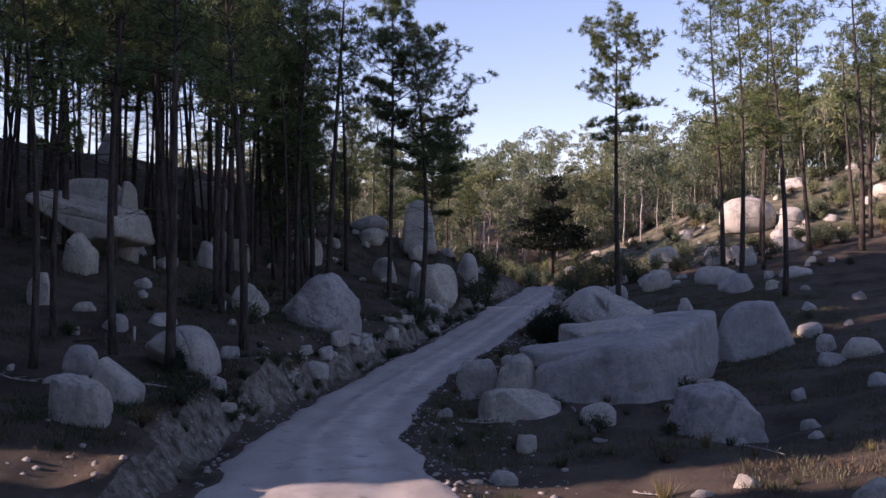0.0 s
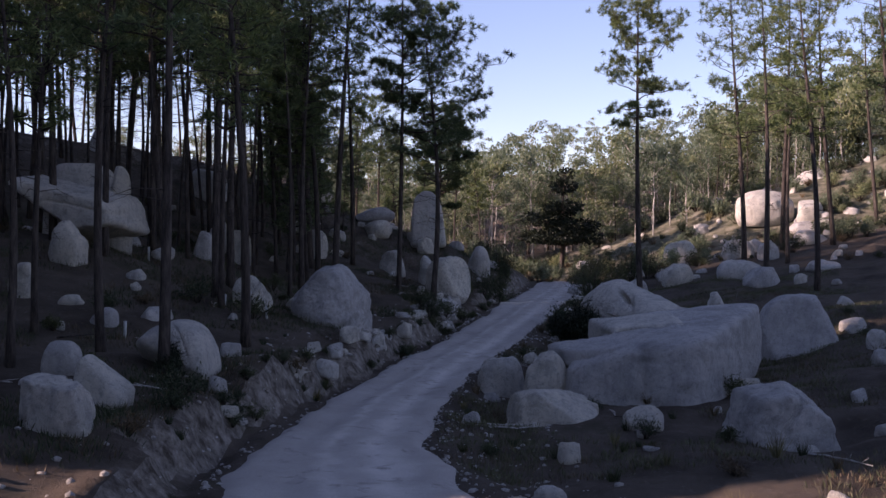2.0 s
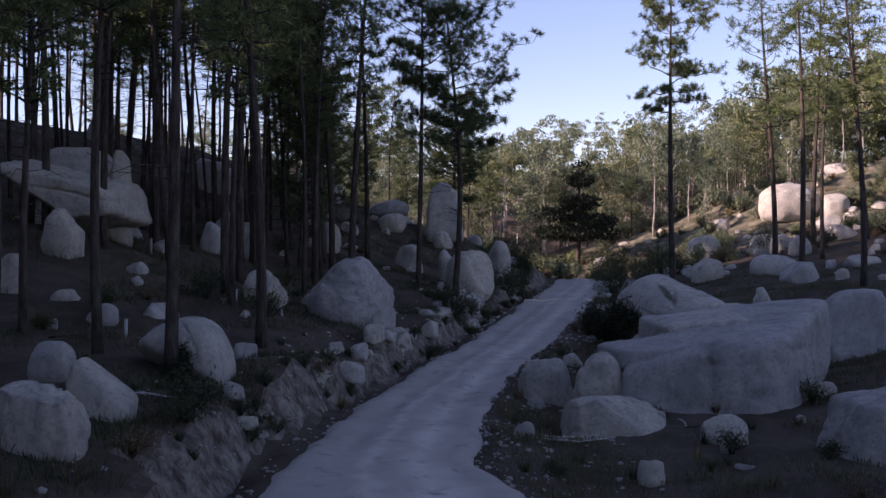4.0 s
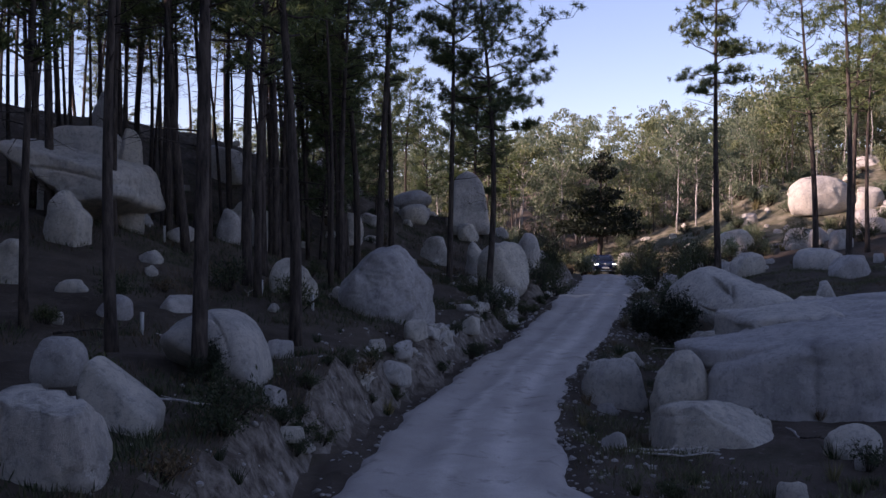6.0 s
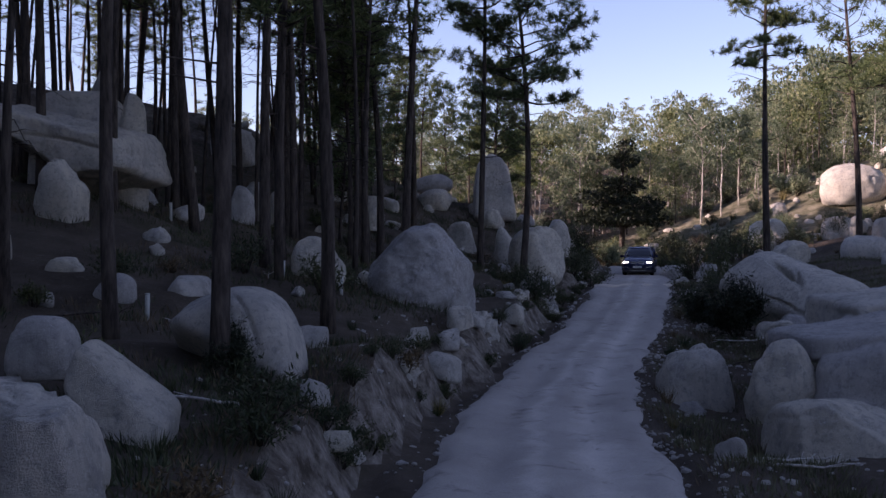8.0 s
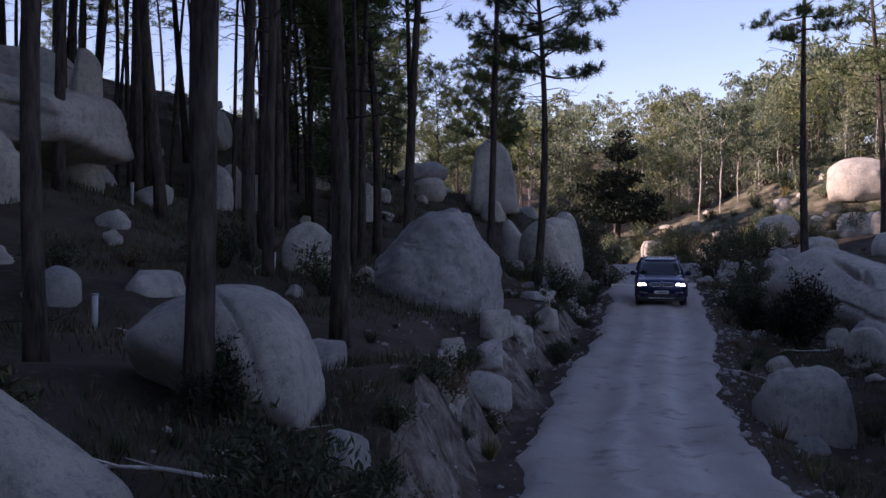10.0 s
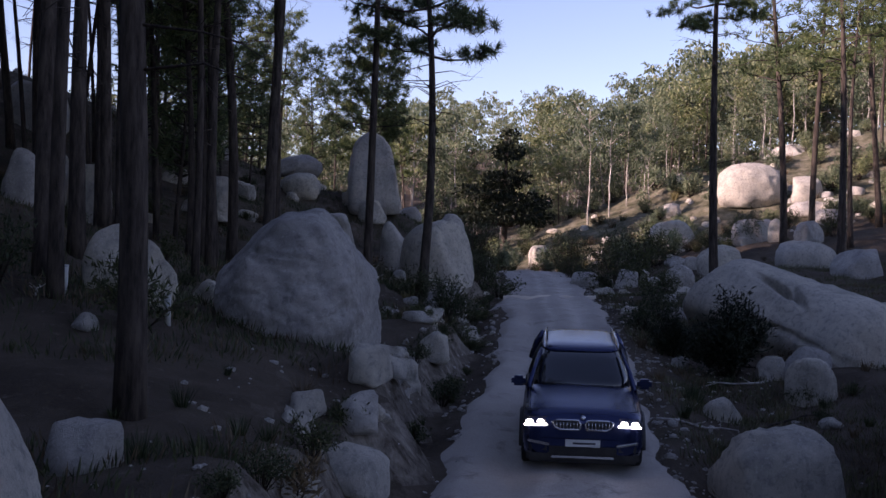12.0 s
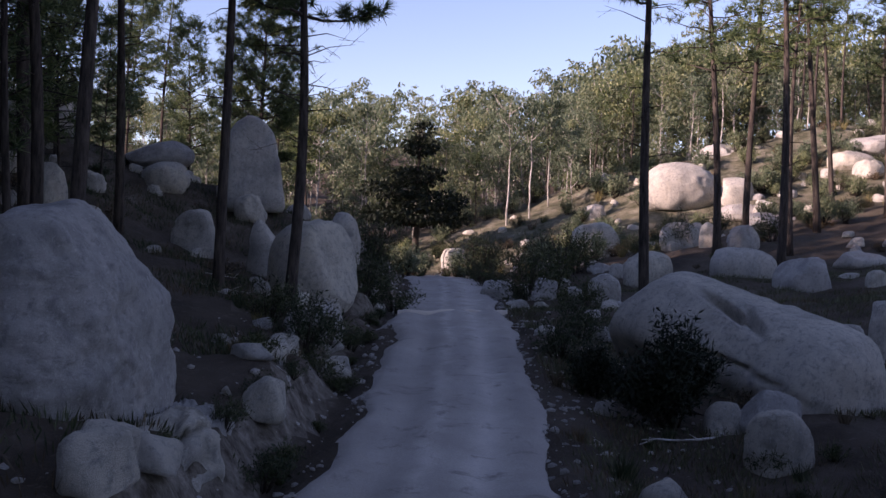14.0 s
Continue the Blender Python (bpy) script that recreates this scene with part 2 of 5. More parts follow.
def make_leaf(name, a, c, light, trans=0.3):
    m, nt, b = mat(name, 0.6, 0.25)
    geo = nt.nodes.new("ShaderNodeNewGeometry")
    info = nt.nodes.new("ShaderNodeObjectInfo")
    col = n_ramp(nt, geo.outputs["Random Per Island"], [(0.0, a), (0.6, c), (1.0, light)])
    col = n_mix(nt, 1.0, col, n_ramp(nt, info.outputs["Random"], [(0.0, (0.72, 0.78, 0.8)), (0.5, (1, 1, 1)), (1.0, (1.2, 1.12, 0.88))]), "MULTIPLY")
    nt.links.new(col, b.inputs["Base Color"])
    tr = nt.nodes.new("ShaderNodeBsdfTranslucent")
    nt.links.new(col, tr.inputs[0])
    mx = nt.nodes.new("ShaderNodeMixShader")
    mx.inputs[0].default_value = trans
    out = nt.nodes["Material Output"]
    nt.links.new(b.outputs[0], mx.inputs[1])
    nt.links.new(tr.outputs[0], mx.inputs[2])
    nt.links.new(mx.outputs[0], out.inputs[0])
    return m


def make_plain(name, color, rough=0.5, metal=0.0, spec=0.5, grime=0.0):
    m, nt, b = mat(name, rough, spec)
    b.inputs["Metallic"].default_value = metal
    b.inputs["Base Color"].default_value = (*color, 1)
    if grime:
        dirt = n_ramp(nt, n_noise(nt, 4.0, 7, 0.7), [(0.4, g3(0.0)), (0.75, g3(grime))])
        nt.links.new(n_mix(nt, dirt, color, (0.13, 0.115, 0.10)), b.inputs["Base Color"])
    return m


GRANITE, SOIL, SAND = make_granite(), make_ground(), make_road()
PINE_BARK = make_bark("pine_bark", (0.022, 0.018, 0.016), (0.095, 0.075, 0.062), 9.0)
EUC_BARK = make_bark("eucalyptus_bark", (0.19, 0.165, 0.14), (0.52, 0.485, 0.43), 4.0)
NEEDLES = make_leaf("pine_needles", (0.052, 0.082, 0.034), (0.105, 0.142, 0.056), (0.19, 0.215, 0.095), 0.35)
EUC_LEAF = make_leaf("eucalyptus_leaf", (0.08, 0.112, 0.062), (0.16, 0.19, 0.108), (0.30, 0.32, 0.205), 0.4)
SHRUB_LEAF = make_leaf("shrub_leaf", (0.026, 0.036, 0.017), (0.05, 0.064, 0.028), (0.085, 0.092, 0.042), 0.2)
# nearly black: the shade on the far evergreen is put into its leaf colour
DARK_LEAF = make_leaf("shaded_evergreen_leaf", (0.009, 0.014, 0.007), (0.017, 0.024, 0.011), (0.028, 0.035, 0.016), 0.1)
DRY_GRASS = make_leaf("dry_grass", (0.10, 0.09, 0.04), (0.16, 0.14, 0.065), (0.24, 0.20, 0.10), 0.2)
MOSS = make_leaf("mossy_grass", (0.055, 0.062, 0.032), (0.095, 0.10, 0.052), (0.15, 0.145, 0.08), 0.2)
BRACKEN = make_leaf("dry_bracken", (0.07, 0.05, 0.03), (0.12, 0.085, 0.05), (0.18, 0.13, 0.08), 0.2)
TUBE = make_plain("pale_plastic_tube", (0.42, 0.42, 0.39), 0.6, 0, 0.3, 0.35)


# ---- mesh helpers ----
def mesh_of(name, verts, faces, material, shade_smooth=True):
    me = bpy.data.meshes.new(name)
    me.from_pydata([tuple(v) for v in verts], [], [tuple(f) for f in faces])
    me.materials.append(material)
    if shade_smooth:
        me.polygons.foreach_set("use_smooth", [True] * len(me.polygons))
    me.update()
    return me


def part(name, me, parent, label=""):
    ob = new(name, me)
    ob.parent = parent
    return tagged(ob, label) if label else ob


def grid_faces(nu, nv):
    i = np.arange((nu - 1) * (nv - 1))
    a = (i // (nv - 1)) * nv + i % (nv - 1)
    return np.stack([a, a + nv, a + nv + 1, a + 1], 1)


def tube(path, radii, sides):
    """Verts and faces of a closed tapering tube along a path."""
    verts, faces = [], []
    path = [Vector(p) for p in path]
    for i, p in enumerate(path):
        d = (path[min(i + 1, len(path) - 1)] - path[max(i - 1, 0)]).normalized()
        u = d.cross(Vector((0.31, 0.95, 0.07)))
        if u.length < 0.1:
            u = d.cross(Vector((1, 0, 0)))
        u.normalize()
        w = d.cross(u)
        for k in range(sides):
            a = 2 * math.pi * k / sides
            verts.append(p + radii[i] * (math.cos(a) * u + math.sin(a) * w))
    for i in range(len(path) - 1):
        for k in range(sides):
            k2 = (k + 1) % sides
            faces.append((i * sides + k, i * sides + k2, (i + 1) * sides + k2, (i + 1) * sides + k))
    faces.append(tuple(reversed(range(sides))))
    faces.append(tuple(range((len(path) - 1) * sides, len(path) * sides)))
    return verts, faces


class Bag:
    """Collects tubes and leaves into one mesh."""

    def __init__(self):
        self.v, self.f = [], []

    def add(self, vf):
        n = len(self.v)
        self.v += [tuple(p) for p in vf[0]]
        self.f += [tuple(n + i for i in f) for f in vf[1]]

    def blade(self, p, d, side, length, width):
        n = len(self.v)
        self.v += [tuple(p - side * width * 0.5), tuple(p + side * width * 0.5), tuple(p + d * length)]
        self.f.append((n, n + 1, n + 2))

    def leaf(self, p, d, side, length, width):
        n = len(self.v)
        self.v += [tuple(p), tuple(p + d * length * 0.45 + side * width * 0.5), tuple(p + d * length), tuple(p + d * length * 0.45 - side * width * 0.5)]
        self.f.append((n, n + 1, n + 2, n + 3))

    def mesh(self, name, material, shade_smooth=True):
        return mesh_of(name, self.v, self.f, material, shade_smooth)


def rvec(r):
    while True:
        v = Vector((r.uniform(-1, 1), r.uniform(-1, 1), r.uniform(-1, 1)))
        if 0.05 < v.length < 1:
            return v.normalized()


# ---- ground and road ----
def spaced(*runs):
    out = []
    for a, b, step in runs:
        out += list(np.arange(a, b - 1e-6, step))
    return np.array(out + [runs[-1][1]])


def build_ground():
    xs = spaced((-1500, -300, 300), (-300, -120, 30), (-120, -90, 5), (-90, -40, 2), (-40, -14, 1.3), (-14, 16, 0.3), (16, 50, 1.3), (50, 120, 5), (120, 300, 30), (300, 1500, 300))
    ys = spaced((-1500, -300, 300), (-300, -80, 20), (-80, -40, 4), (-40, -2, 1.5), (-2, 18, 0.6), (18, 84, 0.33), (84, 130, 1.2), (130, 200, 5), (200, 400, 25), (400, 1600, 300))
    gx, gy = np.meshgrid(xs, ys, indexing="ij")
    z = ground_z(np.clip(gx, -160, 160), gy)
    me = mesh_of("ground", np.stack([gx, gy, z], -1).reshape(-1, 3), grid_faces(len(xs), len(ys)), SOIL)
    tagged(new("ground", me), "dark needle-littered forest soil with granite chips", "ground", "", "structure")


def build_road():
    ys = spaced((-20, 16, 2), (16, 90, 0.3), (90, 140, 1.0))
    us = np.linspace(-1.22, 1.22, 27)
    gu, gy = np.meshgrid(us, ys, indexing="ij")
    x = road_x(gy) + gu * road_half(gy) * (1 + 0.10 * np.abs(gu) * fbm(gy * 0.55, np.sign(gu) * 5.0, 0, 4, 71))
    ruts = 0.07 * np.exp(-((np.abs(gu) - 0.46) / 0.14) ** 2)
    z = road_z(gy) - ruts * (0.7 + 0.6 * vnoise(gy * 0.4, 2.0, 0, 9)) - 0.30 * smooth(0.86, 1.22, np.abs(gu)) + 0.035 * fbm(x * 0.9, gy * 0.9, 0, 3, 12)
    z = z + 0.02 * np.exp(-(gu / 0.2) ** 2) + 0.08 * np.exp(-((gy - 69 - 0.35 * gu) / 0.8) ** 2) + 0.02
    me = mesh_of("road", np.stack([x, gy, z], -1).reshape(-1, 3), grid_faces(len(us), len(ys)), SAND)
    uv = me.uv_layers.new(name="track")
    flat_uv = np.stack([gu, gy], -1).reshape(-1, 2)
    loop_v = np.zeros(len(me.loops), dtype=np.int32)
    me.loops.foreach_get("vertex_index", loop_v)
    uv.data.foreach_set("uv", flat_uv[loop_v].ravel())
    tagged(new("road", me), "rutted pale granite-sand forest track", "dirt road", "", "structure")


build_ground()
build_road()

# ---- boulders ----
ICO = {}


def ico(level):
    if level not in ICO:
        bm = bmesh.new()
        bmesh.ops.create_icosphere(bm, subdivisions=level, radius=1.0)
        ICO[level] = (np.array([v.co[:] for v in bm.verts]), [tuple(v.index for v in f.verts) for f in bm.faces])
        bm.free()
    return ICO[level]


def creases(q, freq, seed):
    """Narrow winding furrows, 0 to 1, such as weathered joints leave."""
    n = fbm(q[:, 0] * freq, q[:, 1] * freq, q[:, 2] * freq * 1.4, 3, seed + 80)
    return np.clip(1 - np.abs(n) / 0.16, 0, 1) ** 2


def rock_mesh(name, w, d, h, seed, level=4, box=0.75, cuts=3, rough=1.0, cracks=0, lean=0.0, flat=0.0):
    """A weathered granite block: rounded, with flat split faces, dents and joints. Base at z = 0."""
    v, faces = ico(level)
    r = random.Random(seed)
    p = np.sign(v) * np.abs(v) ** box
    p = p / np.max(np.abs(p), axis=0)
    for _ in range(cuts):
        n = rvec(r)
        n = np.array((n.x, n.y, abs(n.z) * 0.7))
        n /= np.linalg.norm(n)
        c = r.uniform(0.62, 0.85)
        over = np.clip(p @ n - c, 0, None)
        p = p - np.outer(over * 0.88, n)
    if flat:
        n = np.array((0.10, -0.12, 0.98))
        p = p - np.outer(np.clip(p @ n - flat, 0, None) * 0.92, n)
    size = np.array((w, d, h)) / 2
    q = p * size
    f1 = 1.1 / max(0.5, (w * d * h) ** (1 / 3))
    o = seed * 3.7
    big = fbm(q[:, 0] * f1 + o, q[:, 1] * f1, q[:, 2] * f1, 3, seed)
    fine = fbm(q[:, 0] * 2.6 + o, q[:, 1] * 2.6, q[:, 2] * 2.6, 4, seed + 50)
    push = 1 + rough * 0.11 * big
    q = q * push[:, None]
    nrm = v
    q = q + nrm * (rough * 0.028 * min(1.4, max(0.3, h)) * fine)[:, None]
    q = q - nrm * (rough * 0.05 * min(1.4, max(0.3, h)) * creases(q, 1.5 * f1 + 0.3, seed))[:, None]
    for k in range(cracks):
        n = rvec(r)
        n = np.array((n.x, n.y * 0.5, n.z)) / np.linalg.norm((n.x, n.y * 0.5, n.z))
        dist = q @ n - r.uniform(-0.3, 0.3) * min(w, h) + 0.10 * fbm(q[:, 0] * 1.5, q[:, 1] * 1.5, q[:, 2] * 1.5, 2, seed + 9 + k)
        q = q - nrm * (0.16 * np.exp(-(dist / 0.07) ** 2))[:, None]
    q[:, 0] += lean * q[:, 2]
    lo = np.min(q[:, 2])
    q[:, 2] = np.where(q[:, 2] < lo + 0.12 * h, lo + 0.12 * h, q[:, 2]) - lo - 0.12 * h
    q[:, 2] *= h / max(1e-3, np.max(q[:, 2]))
    return mesh_of(name, q, faces, GRANITE)


GREY = "grey weathered granite boulder among the pines"


def boulder(x, y, w, d, h, seed, rz=0, label=GREY, level=4, box=0.75, cuts=3, rough=1.0, cracks=0, lean=0.0, up=None, rx=0, ry=0, sink=0.12, flat=0.0, group="boulders of the slope"):
    """One boulder; up: height of its foot where it rests on other rocks."""
    me = rock_mesh("boulder", w, d, h * (1 + sink), seed, level, box, cuts, rough, cracks, lean, flat)
    ob = new("boulder", me)
    foot = gz(x, y) - sink * h if up is None else up
    ob.matrix_world = pose(x, y, foot, rx, ry, rz)
    return tagged(ob, label, "boulder", group)


def hewn(x, y, z, planes, seed, label, rz=0, ry=0, rx=0, level=6, edge=14, rough=1.0, grooves=(), group="boulders of the slope"):
    """A boulder bounded by flat weathered faces (normal, distance from its heart) that round into one another.
    grooves: (normal, distance, half width, depth, centre, reach) of clefts and bedding joints."""
    v, faces = ico(level)
    acc = 1e-90
    for nx, ny, nz, c in planes:
        n = np.array((nx, ny, nz)) / math.sqrt(nx * nx + ny * ny + nz * nz)
        acc = acc + np.clip(v @ n / c, 0, None) ** edge
    q = v * (acc ** (-1 / edge))[:, None]
    size = float(np.mean(np.linalg.norm(q, axis=1)))
    f1, o = 0.9 / size, seed * 3.7
    big = fbm(q[:, 0] * f1 + o, q[:, 1] * f1, q[:, 2] * f1, 3, seed)
    fine = fbm(q[:, 0] * 2.4 + o, q[:, 1] * 2.4, q[:, 2] * 3.2, 5, seed + 50)
    amp = rough * min(1.5, size)
    move = amp * (0.055 * big + 0.030 * fine - 0.018 * creases(q, 0.9 + 0.5 / size, seed))
    for n, c, half, depth, mid, reach in grooves:
        n = np.array(n) / np.linalg.norm(n)
        off = q @ n - c + 0.22 * half * fine + 0.12 * big
        near = np.exp(-(np.linalg.norm(q - np.array(mid), axis=1) / reach) ** 4)
        move = move - depth * np.exp(-(off / half) ** 4) * near
    q = q + v * move[:, None]
    ob = new("boulder", mesh_of("boulder", q, faces, GRANITE))
    ob.matrix_world = pose(x, y, z, rx, ry, rz)
    return tagged(ob, label, "boulder", group)


OUTCROP = "boulders of the outcrop"
hewn(-8.5, 33.8, 1.58, [(-1, 0, -0.1, 1.22), (0, -0.1, 1, 0.84), (-0.5, -0.1, 0.86, 0.95), (1, -0.1, 0.1, 1.06), (0.7, 0, 0.7, 1.02), (0, -1, 0.2, 0.92), (-0.45, -0.45, -0.77, 0.52), (0, 1, 0, 0.9), (0, 0, -1, 0.85)], 200, "rounded overhanging granite boulder with a sunlit crown", edge=7, rough=0.8, grooves=[((0.9, 0.2, 0.3), 0.25, 0.03, 0.07, (0.3, -0.8, 0.4), 0.8)])
hewn(-5.55, 47.5, 1.95, [(-0.1, -0.1, 1, 1.70), (-0.72, -0.1, 0.68, 1.45), (0.95, -0.3, 0.05, 1.22), (-0.15, -1, 0.32, 1.22), (-0.8, -0.6, 0.1, 1.5), (-1, 0, -0.15, 1.62), (0.75, -0.2, 0.62, 1.42), (0.45, -0.85, 0.25, 1.3), (0, 1, 0, 1.4), (0, 0, -1, 1.85), (-0.3, -0.7, -0.6, 1.30), (0.6, -0.5, -0.6, 1.45)], 207, "tall pale granite boulder with a ridged top", edge=18, rough=1.6, grooves=[((0.2, 0, 1), 0.95, 0.03, 0.10, (-0.6, -1.0, 1.0), 0.9)])
boulder(-8.48, 46.00, 1.57, 1.41, 1.34, 214, 0, "domed grey granite boulder behind white tree guards", cuts=3, up=1.99)
boulder(-0.47, 64.50, 2.56, 3.07, 2.46, 221, 0, "large rounded boulder behind a crooked pine", level=5, cuts=2, up=1.37)
boulder(-1.64, 68.47, 1.20, 1.20, 2.18, 228, 0, "split boulder beside a crooked pine", cuts=3, up=1.70)
hewn(-1.77, 78.0, 7.0, [(-1, 0, 0.1, 1.05), (1, 0, 0.15, 1.0), (0, -1, 0.2, 0.95), (0, 1, 0, 0.9), (0.1, -0.1, 1, 1.72), (-0.7, 0, 0.7, 1.45), (0.75, 0, 0.65, 1.35), (0, 0, -1, 2.4)], 235, "tall standing granite block on the slope", edge=9, level=5)
boulder(-5.62, 79.00, 2.9, 2.2, 1.0, 242, 0, "flat-topped boulder on the slope", cuts=3, box=0.9, up=6.45)
boulder(-5.33, 77.49, 1.73, 2.08, 1.20, 249, 0, "grey weathered granite boulder among the pines", cuts=3, up=5.23)
boulder(-8.36, 67.00, 1.26, 1.01, 1.56, 256, 0, "grey weathered granite boulder among the pines", box=0.65, up=3.93)
boulder(-10.59, 81.13, 3.38, 3.38, 1.96, 263, 0, "sunlit pinkish boulder high on the slope", cuts=1, level=4, up=7.75)
hewn(-16.5, 48.3, 6.3, [(0.24, -0.15, 0.95, 0.80), (-1, 0, 0.05, 2.35), (-0.55, -0.2, -0.8, 0.85), (0.9, -0.2, 0.2, 2.0), (0.6, -0.2, 0.75, 1.4), (0, -1, -0.05, 1.4), (0, 1, 0, 1.7), (0.15, -0.2, -1, 1.2)], 270, "huge overhanging granite boulder on the slope", edge=22, rough=1.5, grooves=[((0.2, -0.1, 0.97), 0.25, 0.05, 0.14, (0.4, -1.3, 0.2), 1.6)])
boulder(-17.17, 50.60, 3.25, 2.60, 3.35, 277, 0, "layered granite block on a huge boulder", cuts=5, box=0.6, cracks=1)
boulder(-15.17, 49.80, 1.23, 1.11, 3.83, 284, 0, "wedge of granite beside a huge boulder", cuts=5, box=0.8)
boulder(-23.96, 74.59, 2.22, 1.99, 3.32, 291, 0, "grey weathered granite boulder among the pines", up=9.6)
boulder(-15.83, 45.51, 1.42, 1.28, 2.03, 298, 0, "grey weathered granite boulder among the pines", cuts=4, up=3.45)
boulder(-10.44, 30.00, 0.98, 0.88, 0.79, 305, 0, "grey weathered granite boulder among the pines", up=1.36)
hewn(-8.85, 28.4, 1.05, [(0.6, -0.2, 0.75, 0.46), (-0.75, -0.3, -0.6, 0.36), (-1, 0, 0.3, 0.78), (0, -1, 0.2, 0.42), (0, 1, 0, 0.45), (0.3, 0, -1, 0.85), (1, 0, -0.2, 0.62)], 312, "leaning bluish granite slab", edge=9, level=5)
boulder(-8.37, 24.00, 1.58, 1.27, 1.12, 319, 0, "broad pale granite boulder at the bank", level=5, cuts=5, flat=0.6, up=0.85)
boulder(-12.10, 38.47, 0.90, 0.72, 0.72, 326, 0, "grey weathered granite boulder among the pines", up=1.81)
boulder(-12.37, 54.04, 0.98, 0.98, 1.56, 333, 0, "grey weathered granite boulder among the pines", up=3.69)
boulder(-12.03, 61.22, 1.43, 1.43, 2.08, 340, 0, "grey weathered granite boulder among the pines", up=3.26)
boulder(-13.11, 45.54, 0.75, 0.75, 0.47, 347, 0, "grey weathered granite boulder among the pines", up=3.24)
boulder(-3.87, 69.59, 1.75, 1.75, 1.72, 354, 0, "grey weathered granite boulder among the pines", up=2.53)
boulder(-15.69, 40.53, 0.92, 0.92, 1.50, 361, 0, "grey weathered granite boulder among the pines", up=2.42)
boulder(-16.53, 73.97, 2.58, 2.58, 2.24, 368, 0, "grey weathered granite boulder among the pines", cuts=4, up=7.44)
boulder(-5.33, 77.75, 1.93, 1.93, 0.86, 375, 0, "grey weathered granite boulder among the pines", up=5.47)
boulder(-1.84, 76.57, 1.40, 1.40, 1.16, 382, 0, "grey weathered granite boulder among the pines", up=4.03)
boulder(1.69, 76.16, 1.74, 1.74, 2.09, 389, 0, "grey weathered granite boulder among the pines", up=2.36)
boulder(-13.64, 63.14, 1.34, 1.34, 2.00, 396, 0, "grey weathered granite boulder among the pines", cuts=4, up=3.92)
boulder(-13.12, 45.33, 0.57, 0.57, 0.43, 403, 0, "grey weathered granite boulder among the pines", up=3.23)
boulder(-8.91, 70.22, 0.90, 0.90, 1.37, 410, 0, "grey weathered granite boulder among the pines", up=4.27)
hewn(7.4, 41.3, 0.3, [(-0.10, -0.08, 1, 1.62), (-0.3, -0.1, 1, 1.84), (-0.36, -0.93, 0.10, 4.3), (0.855, -0.52, 0.02, 2.55), (0.5, -0.85, 0.1, 3.85), (0, 1, 0, 3.2), (0, 0, -1, 2.1), (-0.86, 0.5, 0.05, 2.15), (1, 0, 0.1, 4.3), (0.75, -0.3, -0.55, 2.7)], 417, "huge smooth granite slab with a squared face beside the track", edge=17, rough=1.5, grooves=[((0.93, -0.36, 0.05), -0.05, 0.05, 0.16, (-1.6, -4.0, 0.3), 1.8), ((-0.05, 0, 1), 0.72, 0.05, 0.16, (-3.0, -3.2, 0.7), 1.6), ((0.12, 0.05, 1), 1.0, 0.05, 0.10, (1.6, -3.6, 1.0), 1.8), ((0.7, 0.3, 0.5), 0.1, 0.06, 0.10, (1.8, -3.4, -0.4), 1.2)], group=OUTCROP)
hewn(4.7, 39.5, 0.98, [(-1, -0.25, 0, 1.40), (1, 0, 0, 1.3), (-0.3, -1, 0.1, 1.05), (0, 1, 0, 1.2), (-0.12, -0.1, 1, 0.32), (0, 0, -1, 0.4)], 418, "thin granite plate on the end of a slab", edge=26, level=5, rough=0.7, group=OUTCROP)
hewn(6.4, 42.0, 1.3, [(-1, -0.2, 0, 1.4), (1, 0, 0, 1.6), (0, -1, 0.25, 1.25), (0, 1, 0, 1.3), (-0.08, -0.1, 1, 0.62), (0, 0, -1, 0.9), (-0.6, -0.2, 0.75, 1.25)], 419, "weathered granite ledge above a slab", edge=18, level=5, rough=1.0, grooves=[((0, 0.1, 1), 0.2, 0.05, 0.1, (-0.6, -1, 0.2), 1.3)], group=OUTCROP)
boulder(9.21, 45.00, 4.51, 3.61, 2.77, 438, 0, "low upper ledge of a granite outcrop", level=5, box=0.6, cuts=2, flat=0.6)
boulder(14.83, 48.90, 3.96, 3.17, 3.11, 445, 0, "rounded granite block at the outcrop end", level=5, box=0.8, cuts=3, up=-0.90)
boulder(7.3, 51.9, 1.1, 0.9, 0.75, 452, 0, cuts=5, box=0.6)
boulder(1.42, 41.50, 1.90, 1.71, 1.50, 459, 0, "rounded pale boulder at the track edge", cuts=2, up=-1.06)
boulder(2.70, 38.90, 1.65, 1.16, 1.75, 466, 0, "pointed pale granite block at the track edge", box=1.0, cuts=6, up=-0.87)
boulder(2.45, 34.66, 2.87, 2.30, 1.23, 473, 0, "flat brownish granite boulder", level=5, cuts=3, up=-1.04)
hewn(8.15, 30.95, 0.05, [(-0.95, -0.2, 0.22, 0.98), (-0.5, -0.85, 0.1, 1.1), (0.2, -0.98, 0.15, 0.95), (0.52, -0.2, 0.84, 0.84), (-0.2, -0.1, 0.98, 0.84), (1, 0.1, 0.1, 1.1), (0, 1, 0.1, 0.9), (0, 0, -1, 0.95)], 480, "pale angular boulder with a stepped top", edge=24, rough=1.3, grooves=[((0.84, 0, -0.52), -0.05, 0.06, 0.14, (0.35, -0.3, 0.65), 0.7), ((0.7, -0.6, -0.3), 0.55, 0.05, 0.10, (0.4, -0.9, 0), 0.9)], group=OUTCROP)
